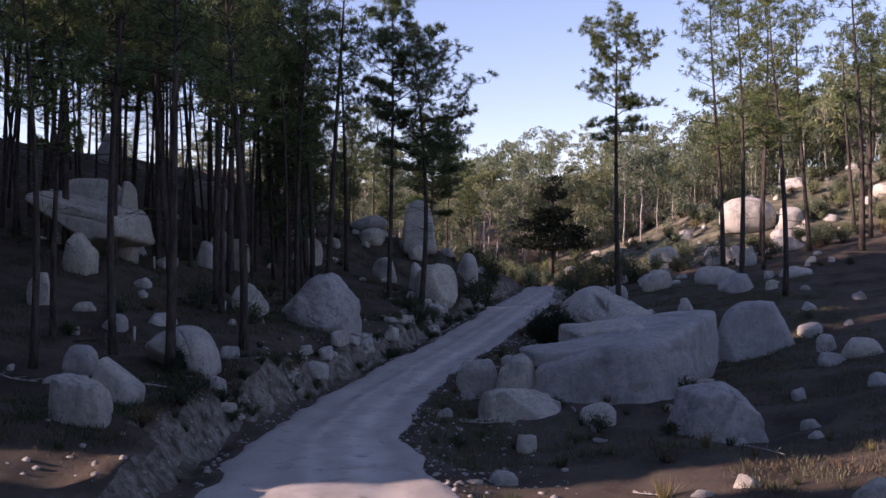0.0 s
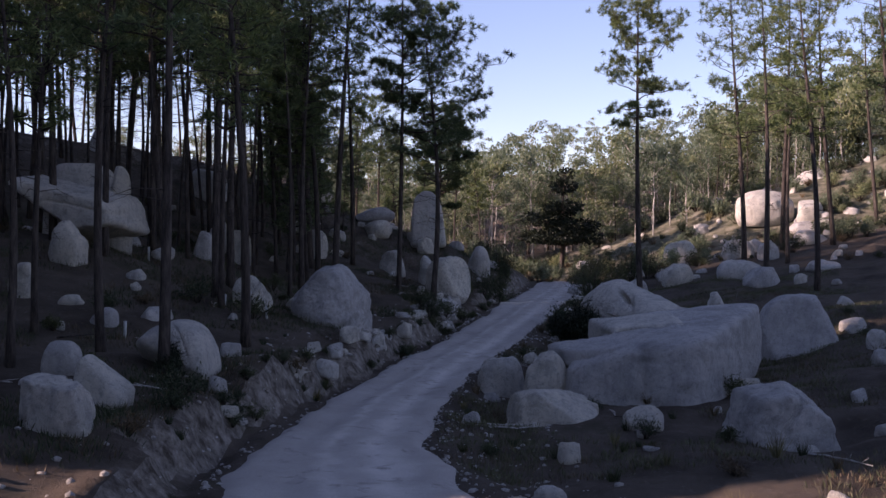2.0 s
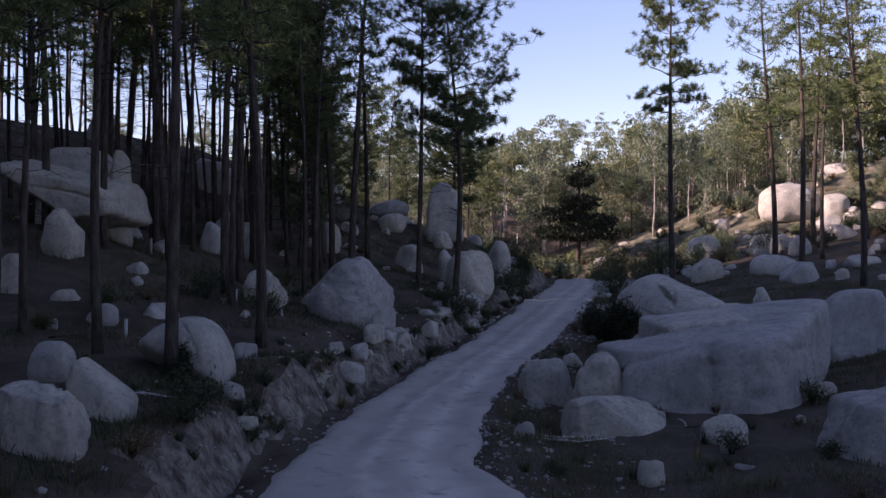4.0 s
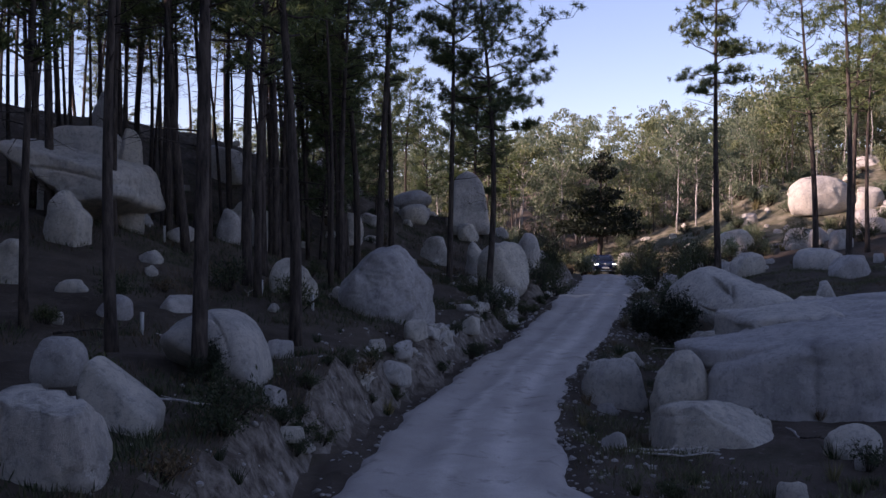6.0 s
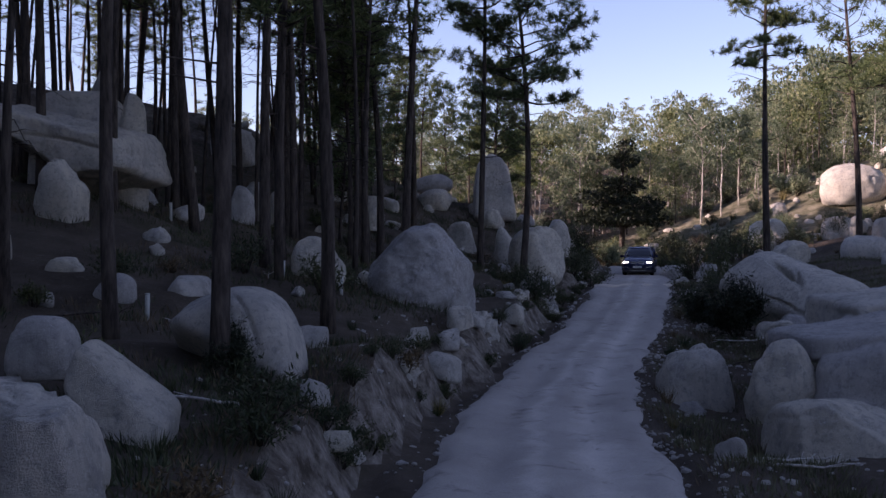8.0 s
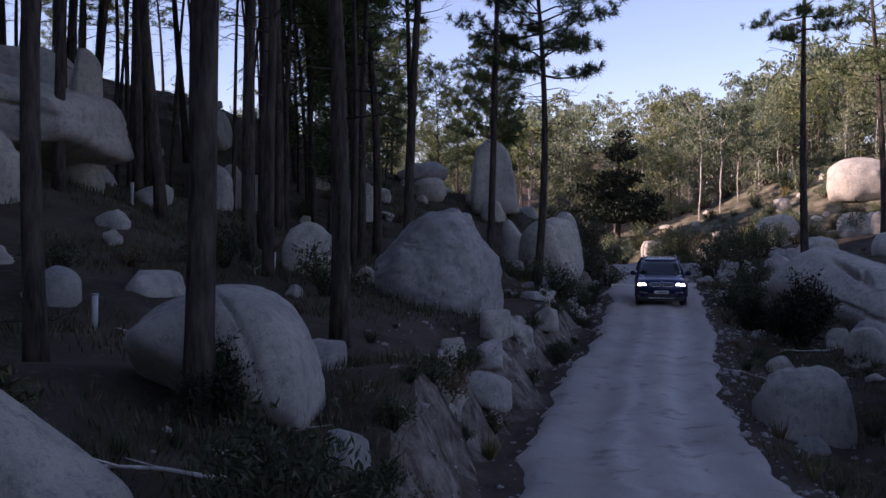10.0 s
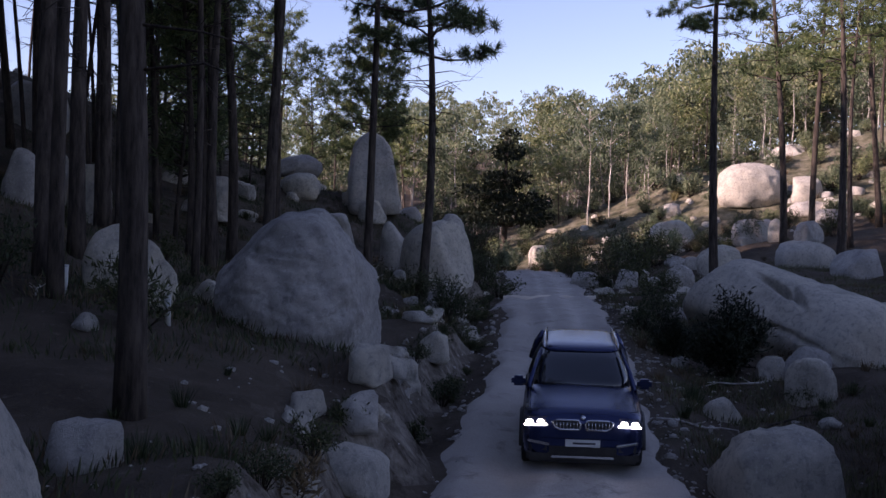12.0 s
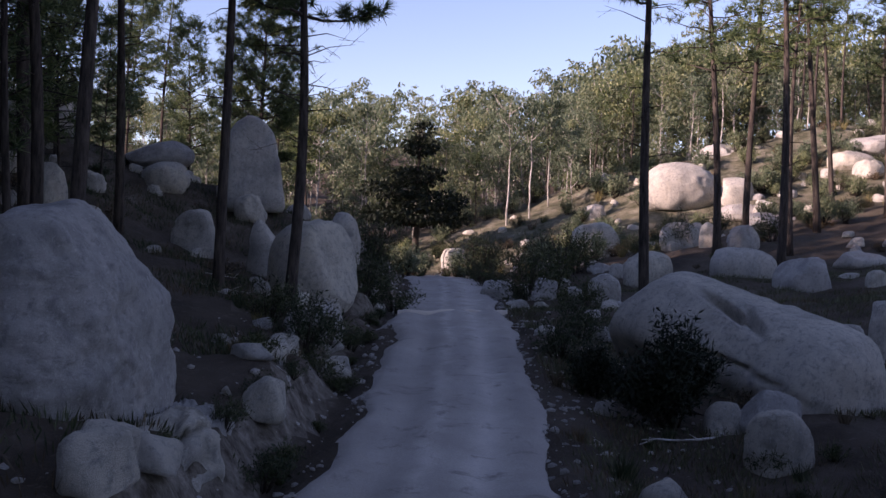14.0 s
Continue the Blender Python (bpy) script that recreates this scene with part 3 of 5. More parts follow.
boulder(4.88, 32.69, 1.16, 1.05, 0.76, 487, 0, "small white granite stone", cuts=5, up=-0.69)
boulder(6.43, 50.00, 1.12, 1.05, 1.12, 494, 0, "warm ochre-stained boulder in front of a shrub", level=5, cuts=3, up=-0.55)
boulder(6.64, 52.29, 0.82, 0.74, 0.76, 501, 0, "grey weathered granite boulder among the pines", up=-0.36)
boulder(20.62, 96.76, 3.12, 2.81, 2.76, 508, 0, "blocky grey boulder beyond the track", box=0.55, cuts=3, up=2.17)
boulder(20.26, 71.64, 2.51, 2.26, 1.46, 515, 0, "grey weathered granite boulder among the pines", up=1.71)
boulder(20.20, 76.99, 3.22, 2.90, 1.48, 522, 0, "grey weathered granite boulder among the pines", cuts=4, up=2.10)
boulder(31.36, 94.12, 3.04, 2.73, 1.29, 529, 0, "grey weathered granite boulder among the pines", up=4.71)
boulder(24.78, 85.21, 1.60, 1.44, 1.60, 536, 0, "grey weathered granite boulder among the pines", up=3.25)
boulder(24.35, 92.03, 2.46, 2.22, 1.76, 543, 0, "grey weathered granite boulder among the pines", cuts=4, up=3.32)
boulder(23.93, 87.34, 1.15, 1.03, 1.64, 550, 0, "grey weathered granite boulder among the pines", up=3.36)
boulder(33.75, 102.26, 2.97, 2.68, 1.19, 557, 0, "grey weathered granite boulder among the pines", up=5.76)
boulder(25.82, 76.29, 2.25, 2.03, 0.84, 564, 0, "grey weathered granite boulder among the pines", up=2.82)
boulder(12.41, 73.94, 1.30, 1.17, 1.30, 571, 0, "grey weathered granite boulder among the pines", up=1.04)
boulder(8.84, 77.85, 1.50, 1.50, 0.83, 578, 0, "flat pale rock at the track edge", up=1.06)
boulder(14.99, 87.93, 1.47, 1.47, 0.94, 585, 0, "grey weathered granite boulder among the pines", up=1.82)
boulder(12.54, 79.97, 1.01, 1.01, 0.85, 592, 0, "pale upright stone at the track edge", box=0.55, up=1.26)
boulder(13.07, 103.83, 1.96, 1.96, 1.96, 599, 0, "grey weathered granite boulder among the pines", up=1.14)
boulder(13.23, 56.64, 1.09, 0.98, 1.86, 606, 0, "grey weathered granite boulder among the pines", up=0.27)
boulder(31.42, 108.00, 6.04, 4.83, 3.36, 613, 0, "broad sunlit boulder below the wood", level=5, box=0.85, cuts=2, up=6.64)
boulder(35.26, 106.03, 2.68, 2.15, 2.23, 620, 0, "sunlit sloping granite slab", cuts=4, up=6.83)
boulder(41.30, 119.00, 5.68, 4.54, 2.63, 627, 0, "large grey sunlit outcrop", level=5, box=0.9, cuts=7, cracks=2, rough=1.6, up=10.29)
boulder(46.71, 108.52, 3.93, 3.15, 1.57, 634, 0, "flat sunlit boulder on the slope", up=10.33)
boulder(50.50, 110.51, 4.87, 3.90, 1.79, 641, 0, "sunlit boulder on the slope", up=11.77)
boulder(25.75, 110.82, 1.80, 1.62, 1.35, 648, 0, "small sunlit rock under the wood", up=5.57)
boulder(46.40, 105.79, 2.39, 2.15, 1.43, 655, 0, "small sunlit rock under the wood", up=9.49)
boulder(21.91, 69.38, 0.79, 0.71, 0.83, 662, 0, "grey weathered granite boulder among the pines", up=2.03)
boulder(18.12, 51.44, 1.25, 1.13, 0.63, 669, 0, "grey weathered granite boulder among the pines", up=0.64)
boulder(16.39, 44.56, 0.79, 0.71, 0.89, 676, 0, "grey weathered granite boulder among the pines", up=0.38)
boulder(15.64, 41.90, 1.09, 0.98, 0.63, 683, 0, "grey weathered granite boulder among the pines", up=0.14)
boulder(15.89, 77.58, 2.17, 1.95, 1.75, 690, 0, "grey weathered granite boulder among the pines", up=1.52)
boulder(1.45, 24.98, 0.75, 0.68, 0.43, 697, 0, "small pale stone in the grass", up=-0.79)
boulder(16.99, 42.01, 1.93, 1.73, 0.79, 704, 0, "grey weathered granite boulder among the pines", up=0.54)
boulder(18.13, 51.23, 1.24, 1.12, 0.77, 711, 0, "grey weathered granite boulder among the pines", up=0.53)
boulder(8.81, 21.18, 1.02, 0.92, 0.64, 718, 0, "pale stone among grass tufts", up=-0.37)
hewn(9.0, 56.0, 1.25, [(1, 0, 0, 3.7), (-1, 0, 0, 3.3), (0.55, 0, 0.83, 2.5), (0.8, -0.5, 0.2, 3.1), (0.7, 0.6, 0.3, 3.0), (-0.7, -0.3, 0.6, 2.7), (0, -0.1, 1, 1.15), (0, -1, 0.35, 1.5), (0, -0.65, 0.76, 1.25), (0, 1, 0.1, 1.7), (0, 0.6, 0.8, 1.4), (0, 0, -1, 1.9), (0, -0.8, -0.6, 1.55)], 902, "long whale-backed granite boulder with a dark cleft", rz=-68, ry=13, edge=13, rough=0.9, grooves=[((0.22, 0.76, 0.65), -0.05, 0.13, 0.45, (-0.2, -0.85, 1.0), 1.0), ((0.55, 0.6, 0.5), 0.35, 0.10, 0.35, (0.9, -0.8, 0.9), 0.6), ((0.05, 0.33, 0.94), -0.55, 0.06, 0.16, (1.6, -1.45, -0.1), 1.8)], group=OUTCROP)


# ---- trees ----
def pine_tree(seed, height=16.0, crown=0.5, radius=0.17, spread=2.4, lean=(0.0, 0.0), bend=0.35, clumps=8, blades=14, dead=12, full=0.95, needle=0.14, sides=3, tuft=1.0):
    """Maritime pine: bare trunk, dead stubs, whorls of limbs with needle tufts."""
    r = random.Random(seed)
    root = new("pine_tree")
    px, py = r.uniform(0, 6), r.uniform(0, 6)

    def axis(t):
        s = bend * math.sin(2.6 * t + px) - bend * math.sin(px)
        c = bend * math.sin(3.1 * t + py) - bend * math.sin(py)
        return Vector((lean[0] * height * t + s, lean[1] * height * t + c, height * t))

    ts = [i / 16 for i in range(17)]
    rad = [radius * (1.25 if i == 0 else 1.0) * (1 - 0.86 * t ** 1.1) for i, t in enumerate(ts)]
    path = [axis(t) for t in ts]
    path[0] = path[0] - Vector((0, 0, 0.5))
    trunk = Bag()
    trunk.add(tube(path, rad, 9))
    part("trunk", trunk.mesh("trunk", PINE_BARK), root)
    limbs, needles = Bag(), Bag()

    def clump(p, d, size):
        side0 = rvec(r)
        for _ in range(blades):
            v = (rvec(r) + d * 0.55).normalized()
            side = v.cross(rvec(r)).normalized()
            needles.blade(p + v * size * 0.12, v, side, size * r.uniform(0.6, 1.15), size * needle)

    for _ in range(dead):
        t = r.uniform(crown * 0.45, crown)
        a = r.uniform(0, 6.28)
        d = Vector((math.cos(a), math.sin(a), r.uniform(-0.15, 0.25)))
        p, ln = axis(t), r.uniform(0.5, 1.9)
        e = p + d * ln + Vector((r.uniform(-0.2, 0.2), r.uniform(-0.2, 0.2), r.uniform(-0.45, 0.25)))
        mid = p + d * ln * 0.55 + Vector((0, 0, r.uniform(-0.05, 0.15)))
        limbs.add(tube([p, mid, e], [0.022, 0.013, 0.004], 4))
        for _ in range(2):
            f = p.lerp(e, r.uniform(0.45, 0.9))
            limbs.add(tube([f, f + (d + rvec(r) * 0.9) * ln * 0.28], [0.008, 0.003], 3))
    t, a = crown, r.uniform(0, 6.28)
    while t < 0.985:
        u = (t - crown) / (1 - crown)
        reach = spread * (0.62 + 0.95 * u if u < 0.4 else 1.0 - 0.62 * ((u - 0.4) / 0.6) ** 2)
        for _ in range(r.choice((2, 3, 3))):
            a += 2.2 + r.uniform(-0.5, 0.5)
            ln = max(0.35, reach * r.uniform(0.6, 1.15))
            if r.random() > full:
                continue
            rise = 0.10 + 0.5 * u + r.uniform(-0.32, 0.34)
            d = Vector((math.cos(a), math.sin(a), rise)).normalized()
            p0 = axis(t)
            pts = [p0]
            for k in range(1, 5):
                q = p0 + d * ln * k / 4 + Vector((0, 0, 0.10 * ln * (k / 4) ** 2)) + rvec(r) * 0.06 * ln
                pts.append(q)
            limbs.add(tube(pts, [0.045 * (1.2 - u), 0.035 * (1.2 - u), 0.028 * (1.1 - u), 0.018, 0.008], sides))
            for k in range(clumps):
                f = 1.0 - 0.75 * (k / clumps) * r.uniform(0.7, 1.0)
                i = min(3, int(f * 4))
                q = pts[i].lerp(pts[i + 1], f * 4 - i)
                off = rvec(r)
                off.z = abs(off.z) * 0.6 + 0.1
                tip = q + off * ln * 0.26 * r.uniform(0.3, 1.0)
                if k % 2 == 0 and sides > 3:
                    limbs.add(tube([q, tip], [0.012, 0.006], 3))
                clump(tip, (d + off).normalized(), tuft * r.uniform(0.28, 0.46))
        t += r.uniform(0.022, 0.040)
    clump(axis(1.0), Vector((0, 0, 1)), 0.45)
    tagged(part("branchwork", limbs.mesh("branchwork", PINE_BARK), root), kind="stuff")
    part("crown", needles.mesh("crown", NEEDLES, False), root)
    return root


def eucalyptus_tree(seed, height=17.0, crown=0.45, radius=0.14, spread=2.2, leaves=1500, kind_leaf=None, leaf_size=1.0):
    """Slender pale-stemmed tree whose crown hangs in loose clumps."""
    r = random.Random(seed)
    root = new("eucalyptus_tree")
    wood, foliage = Bag(), Bag()
    trunk = Bag()
    pts = [Vector((0, 0, -0.5))]
    for k in range(1, 11):
        pts.append(Vector((pts[-1].x + r.uniform(-0.16, 0.16), pts[-1].y + r.uniform(-0.16, 0.16), height * 0.9 * k / 10)))
    trunk.add(tube(pts, [radius * (1 - 0.085 * k) for k in range(11)], 7))
    part("trunk", trunk.mesh("trunk", EUC_BARK), root)
    hubs = []
    n = r.randint(12, 16)
    for k in range(n):
        f = crown + (0.92 - crown) * (k + r.random()) / n
        i = min(9, int(f / 0.9 * 10))
        p = pts[min(i, 10)]
        a = r.uniform(0, 6.28)
        ln = spread * r.uniform(0.5, 1.1) * (1.1 - 0.5 * abs(f - 0.7))
        d = Vector((math.cos(a), math.sin(a), r.uniform(0.5, 1.3)))
        q = p + d * ln * 0.5
        e = p + d * ln + Vector((0, 0, 0.25 * ln))
        wood.add(tube([p, q, e], [0.05, 0.035, 0.012], 3))
        hubs += [(e, r.uniform(0.7, 1.3)), (q + rvec(r) * 0.6, r.uniform(0.5, 1.0)), (e + rvec(r) * 1.1, r.uniform(0.4, 0.9))]
    hubs.append((pts[-1] + Vector((0, 0, 0.5)), 0.9))
    hubs.append((pts[-1] + Vector((0.3, 0.2, 1.3)), 0.6))
    total = sum(s ** 2 for _, s in hubs)
    for c, s in hubs:
        for _ in range(int(leaves * s * s / total)):
            v = rvec(r)
            p = c + Vector((v.x * 1.05, v.y * 1.05, v.z * 0.7)) * s * r.random() ** 0.5
            d = (Vector((v.x * 0.5, v.y * 0.5, -0.7)) + rvec(r) * 0.6).normalized()
            foliage.leaf(p, d, d.cross(rvec(r)).normalized(), leaf_size * r.uniform(0.28, 0.48), leaf_size * r.uniform(0.13, 0.22))
    tagged(part("branchwork", wood.mesh("branchwork", EUC_BARK), root), kind="stuff")
    part("crown", foliage.mesh("crown", kind_leaf or EUC_LEAF, False), root)
    return root


def shrub(seed, w=1.6, h=1.1, leaves=900, leaf=NEEDLES, size=1.0):
    """Low heather-like bush: many thin stems and small leaves."""
    r = random.Random(seed)
    root = new("shrub")
    stems, foliage = Bag(), Bag()
    tips = []
    for _ in range(20):
        a, s = r.uniform(0, 6.28), r.random() ** 0.6
        e = Vector((math.cos(a) * w * 0.5 * s, math.sin(a) * w * 0.5 * s, h * (1.02 - 0.55 * s * s) * r.uniform(0.65, 1.1)))
        stems.add(tube([Vector((e.x * 0.12, e.y * 0.12, -0.1)), Vector((e.x * 0.5, e.y * 0.5, e.z * 0.6)), e], [0.018, 0.012, 0.004], 3))
        tips.append(e)
    for _ in range(leaves):
        e = r.choice(tips)
        p = e * r.uniform(0.35, 1.0) + rvec(r) * 0.16 * w * r.random()
        p.z = max(0.03, p.z)
        d = (rvec(r) + Vector((0, 0, 0.7))).normalized()
        foliage.leaf(p, d, d.cross(rvec(r)).normalized(), size * r.uniform(0.09, 0.17), size * r.uniform(0.022, 0.04))
    tagged(part("stemwork", stems.mesh("stemwork", PINE_BARK), root), kind="stuff")
    part("foliage", foliage.mesh("foliage", leaf, False), root)
    return root


class Kind:
    """Builds each variety once, at its first place, and copies it after that."""

    def __init__(self, makers):
        self.makers, self.made = makers, {}

    def put(self, k, x, y, rz, scale, label, category, group, z=None, rx=0, ry=0):
        m = pose(x, y, gz(x, y) if z is None else z, rx, ry, rz) @ Matrix.Scale(scale, 4)
        if k not in self.made:
            ob = self.made[k] = self.makers[k]()
            ob.matrix_basis = m
        else:
            src = self.made[k]
            keep = src.matrix_basis.copy()
            src.matrix_basis = Matrix.Identity(4)
            ob = copy_thing(src, m)
            src.matrix_basis = keep
        return tagged(ob, label, category, group)


DARK = "dark slender maritime pine with a bare trunk"
LIT = "sunlit maritime pine with an open yellow-green crown"
FAR = "pale-stemmed eucalyptus with a loose olive crown"
pines = Kind([
    lambda: pine_tree(11, 17.0, 0.55, 0.16, 2.3),
    lambda: pine_tree(12, 15.5, 0.60, 0.15, 2.2, (0.03, 0.0)),
    lambda: pine_tree(13, 18.0, 0.48, 0.18, 2.8, (0.015, 0.02), 0.5),
    lambda: pine_tree(14, 14.0, 0.50, 0.13, 2.1, (-0.02, 0.01)),
    lambda: pine_tree(15, 19.0, 0.58, 0.19, 2.7, (0.02, -0.015), 0.45),
    lambda: pine_tree(16, 9.0, 0.22, 0.08, 1.9, (0.0, 0.0), 0.2, 8, 11, 3),
    lambda: pine_tree(17, 16.5, 0.70, 0.10, 1.6, (0.02, 0.01), 0.3, 6, 10, 12),
    lambda: pine_tree(18, 17.5, 0.74, 0.11, 1.5, (-0.015, 0.01), 0.25, 6, 10, 14),
    lambda: pine_tree(19, 19.0, 0.45, 0.19, 3.3, (0.015, 0.0), 0.4, 10, 15, 16, 0.85, 0.14, 3, 1.05),
    lambda: pine_tree(20, 20.0, 0.50, 0.20, 3.4, (-0.01, 0.01), 0.35, 10, 15, 18, 0.85, 0.14, 3, 1.05),
])
eucs = Kind([
    lambda: eucalyptus_tree(31, 15.0, 0.46, 0.13, 2.4, 1300, None, 1.2),
    lambda: eucalyptus_tree(32, 17.0, 0.52, 0.14, 2.6, 1300, None, 1.2),
    lambda: eucalyptus_tree(33, 13.0, 0.42, 0.11, 2.3, 1300, None, 1.2),
    lambda: eucalyptus_tree(34, 18.0, 0.58, 0.14, 2.5, 1300, None, 1.2),
    lambda: eucalyptus_tree(35, 9.5, 0.08, 0.09, 2.2, 1100),
    lambda: eucalyptus_tree(36, 18.0, 0.42, 0.15, 3.3, 1300, None, 1.3),
    lambda: eucalyptus_tree(37, 16.0, 0.38, 0.15, 3.4, 1300, None, 1.3),
    lambda: eucalyptus_tree(38, 19.0, 0.5, 0.15, 3.2, 1300, None, 1.3),
])
shrubs = Kind([
    lambda: shrub(51, 1.7, 1.0, 1000, SHRUB_LEAF),
    lambda: shrub(52, 1.2, 0.6, 650, SHRUB_LEAF),
    lambda: shrub(53, 2.2, 1.5, 1500, SHRUB_LEAF),
    lambda: shrub(54, 1.3, 0.5, 450, BRACKEN),
])


def own(root, x, y, rz, label, group, z=None):
    root.matrix_basis = pose(x, y, gz(x, y) if z is None else z, 0, 0, rz)
    return tagged(root, label, "tree", group)


# trees that stand by themselves along the track
own(pine_tree(101, 18.3, 0.60, 0.20, 3.4, (-0.018, 0), 0.15, 26, 38, 18, 0.92, 0.10, 5, 0.8), 11.4, 67.4, 20, "tall lone maritime pine with a tufted crown", "pines by the track")
own(pine_tree(102, 16.2, 0.49, 0.17, 4.3, (0.02, 0), 0.5, 26, 38, 34, 0.85, 0.10, 5, 0.82), -1.3, 62.0, 75, "crooked dark pine leaning over the granite bank", "pines by the track")
own(pine_tree(103, 18.5, 0.57, 0.15, 2.7, (0.0, 0), 0.15, 22, 36, 16, 1.0, 0.09, 5, 0.75), -3.2, 61.6, 10, "straight dark pine beside split boulders", "pines by the track")
own(pine_tree(104, 17.0, 0.55, 0.17, 2.4, (0.01, 0), 0.15), -8.55, 32.6, 40, "straight pine trunk in front of a rounded boulder", "pines by the track")

own(pine_tree(105, 12.0, 0.30, 0.16, 3.2, (0.0, 0), 0.2, 20, 26, 8, 1.0, 0.13, 4, 0.95), -1.2, 92.0, 10, "broad dark pine behind the standing block", "pines by the track")


def clear_of(x, y, spots, gap):
    return all((x - a) ** 2 + (y - b) ** 2 > gap * gap for a, b in spots)


def left_wood():
    r = random.Random(5)
    spots = [(-1.3, 62.0), (-3.2, 61.6), (-8.55, 32.6)]
    tries = 0
    while len(spots) < 112 and tries < 12000:
        tries += 1
        # pines below about y = 20 stay out of view, added to shade the track
        y = r.uniform(-22, 79)
        edge = float(road_x(y) - road_half(y))
        x = edge - r.uniform(3.0, 50.0)
        near = edge - x
        if y < 38 and near < 5.5 or x > -6.5 - 0.05 * max(0, y - 50) or y < 14 and near < 10:
            continue
        if x > -7 and y < 40 or (x + 3.5) ** 2 + (y - 20) ** 2 < 49:
            continue
        if any(abs(0.978 * y - 0.208 * x - gap) < width * 1.5 for gap, width, _ in SUN_NOTCHES[:1]) and x < -6:
            continue
        if y > 20 and near > 40 or y > 65 and x < -12 or not clear_of(x, y, spots, 2.4):
            continue
        spots.append((x, y))
        k = r.choice((1, 4, 0)) if x < -15 else r.randrange(5)
        pines.put(k, x, y, r.uniform(0, 360), r.uniform(0.85, 1.15), DARK, "tree", "pines of the dark slope")
    tries = 0
    while len(spots) < 130 and tries < 4000:
        tries += 1
        y = r.uniform(46, 78)
        x = r.uniform(-20, -7.5) - 0.05 * max(0, y - 50)
        if y > 66 and x < -13 or not clear_of(x, y, spots, 2.1):
            continue
        spots.append((x, y))
        k = 5 if len(spots) % 2 and y > 60 else r.choice((1, 4, 0, 2))
        pines.put(k, x, y, r.uniform(0, 360), r.uniform(0.8, 1.1), DARK if k < 5 else "young dark pine under the tall trees", "tree", "pines of the dark slope")
    tries = 0
    while len(spots) < 182 and tries < 5000:
        tries += 1
        y = r.uniform(52, 72)
        x = r.uniform(-34, -6.5 - 0.06 * (y - 40))
        if y > 66 and x < -14 or not clear_of(x, y, spots, 1.5):
            continue
        spots.append((x, y))
        pines.put(r.choice((6, 7)), x, y, r.uniform(0, 360), r.uniform(0.85, 1.1), "thin pole-like pine with a small high crown", "tree", "pines of the dark slope", None, r.uniform(-4, 4), r.uniform(-2, 6))
    for _ in range(5):
        y = r.uniform(58, 77)
        pines.put(r.choice((2, 3, 5)), r.uniform(-5.5, -3.3) - 0.15 * (y - 33), y, r.uniform(0, 360), r.uniform(0.85, 1.05), DARK, "tree", "pines of the dark slope")
    for x, y, s in ((-7.6, 75, 0.7), (-10.2, 77.5, 0.7), (-7.4, 82, 0.9), (-4.6, 86, 0.9)):
        pines.put(5, x, y, 70 * x, s, "bushy dark pine on the slope", "tree", "pines of the dark slope")
    tries = 0
    while len(spots) < 214 and tries < 4000:      # wood along the crest of the slope
        tries += 1
        y = r.uniform(63, 90)
        x = r.uniform(-0.46, -0.17) * y + 2
        if not clear_of(x, y, spots, 2.0):
            continue
        spots.append((x, y))
        pines.put(r.choice((0, 1, 2, 3, 4, 6)), x, y, r.uniform(0, 360), r.uniform(0.65, 0.95), DARK, "tree", "pines of the dark slope", None, r.uniform(-3, 3), r.uniform(-3, 3))
    for k, x, y in ((0, -6.3, 68.0), (4, -6.4, 58.0)):
        pines.put(k, x, y, 50 * x, 1.0, DARK, "tree", "pines of the dark slope")
    for x, y, s in ((0.4, 101, 0.85), (-2.6, 105, 0.8), (3.0, 108, 0.8), (-6.5, 98, 0.9), (-9.0, 104, 0.95), (-13, 97, 0.9)):
        pines.put(3, x, y, r.uniform(0, 360), s, LIT, "tree", "trees of the far wood")


def right_pines():
    r = random.Random(8)
    near = ((22.6, 84, 1.05), (24.8, 80.5, 0.8), (21.9, 76.4, 1.05), (21.4, 65, 1.05), (27.5, 90, 1.1), (31, 88, 1.05), (33, 82, 1.1), (36, 78, 1.0), (37, 90, 1.0))
    for k, (x, y, s) in enumerate(near):
        pines.put((8, 4, 9, 2)[k % 4], x, y, r.uniform(0, 360), s * r.uniform(0.98, 1.1), LIT, "tree", "sunlit pines above the boulder field")
    spots, tries = [(x, y) for x, y, _ in near], 0
    while len(spots) < 30 and tries < 4000:
        tries += 1
        y = r.uniform(76, 124)
        x = r.uniform(30, 66) + 0.1 * (y - 76)
        if x < 0.36 * y + 3 or x > 0.62 * y + 4 or (27 < x < 44 and 102 < y < 120) or not clear_of(x, y, spots, 3.6):
            continue
        spots.append((x, y))
        pines.put(r.randrange(5), x, y, r.uniform(0, 360), r.uniform(0.85, 1.15), LIT, "tree", "sunlit pines above the boulder field")


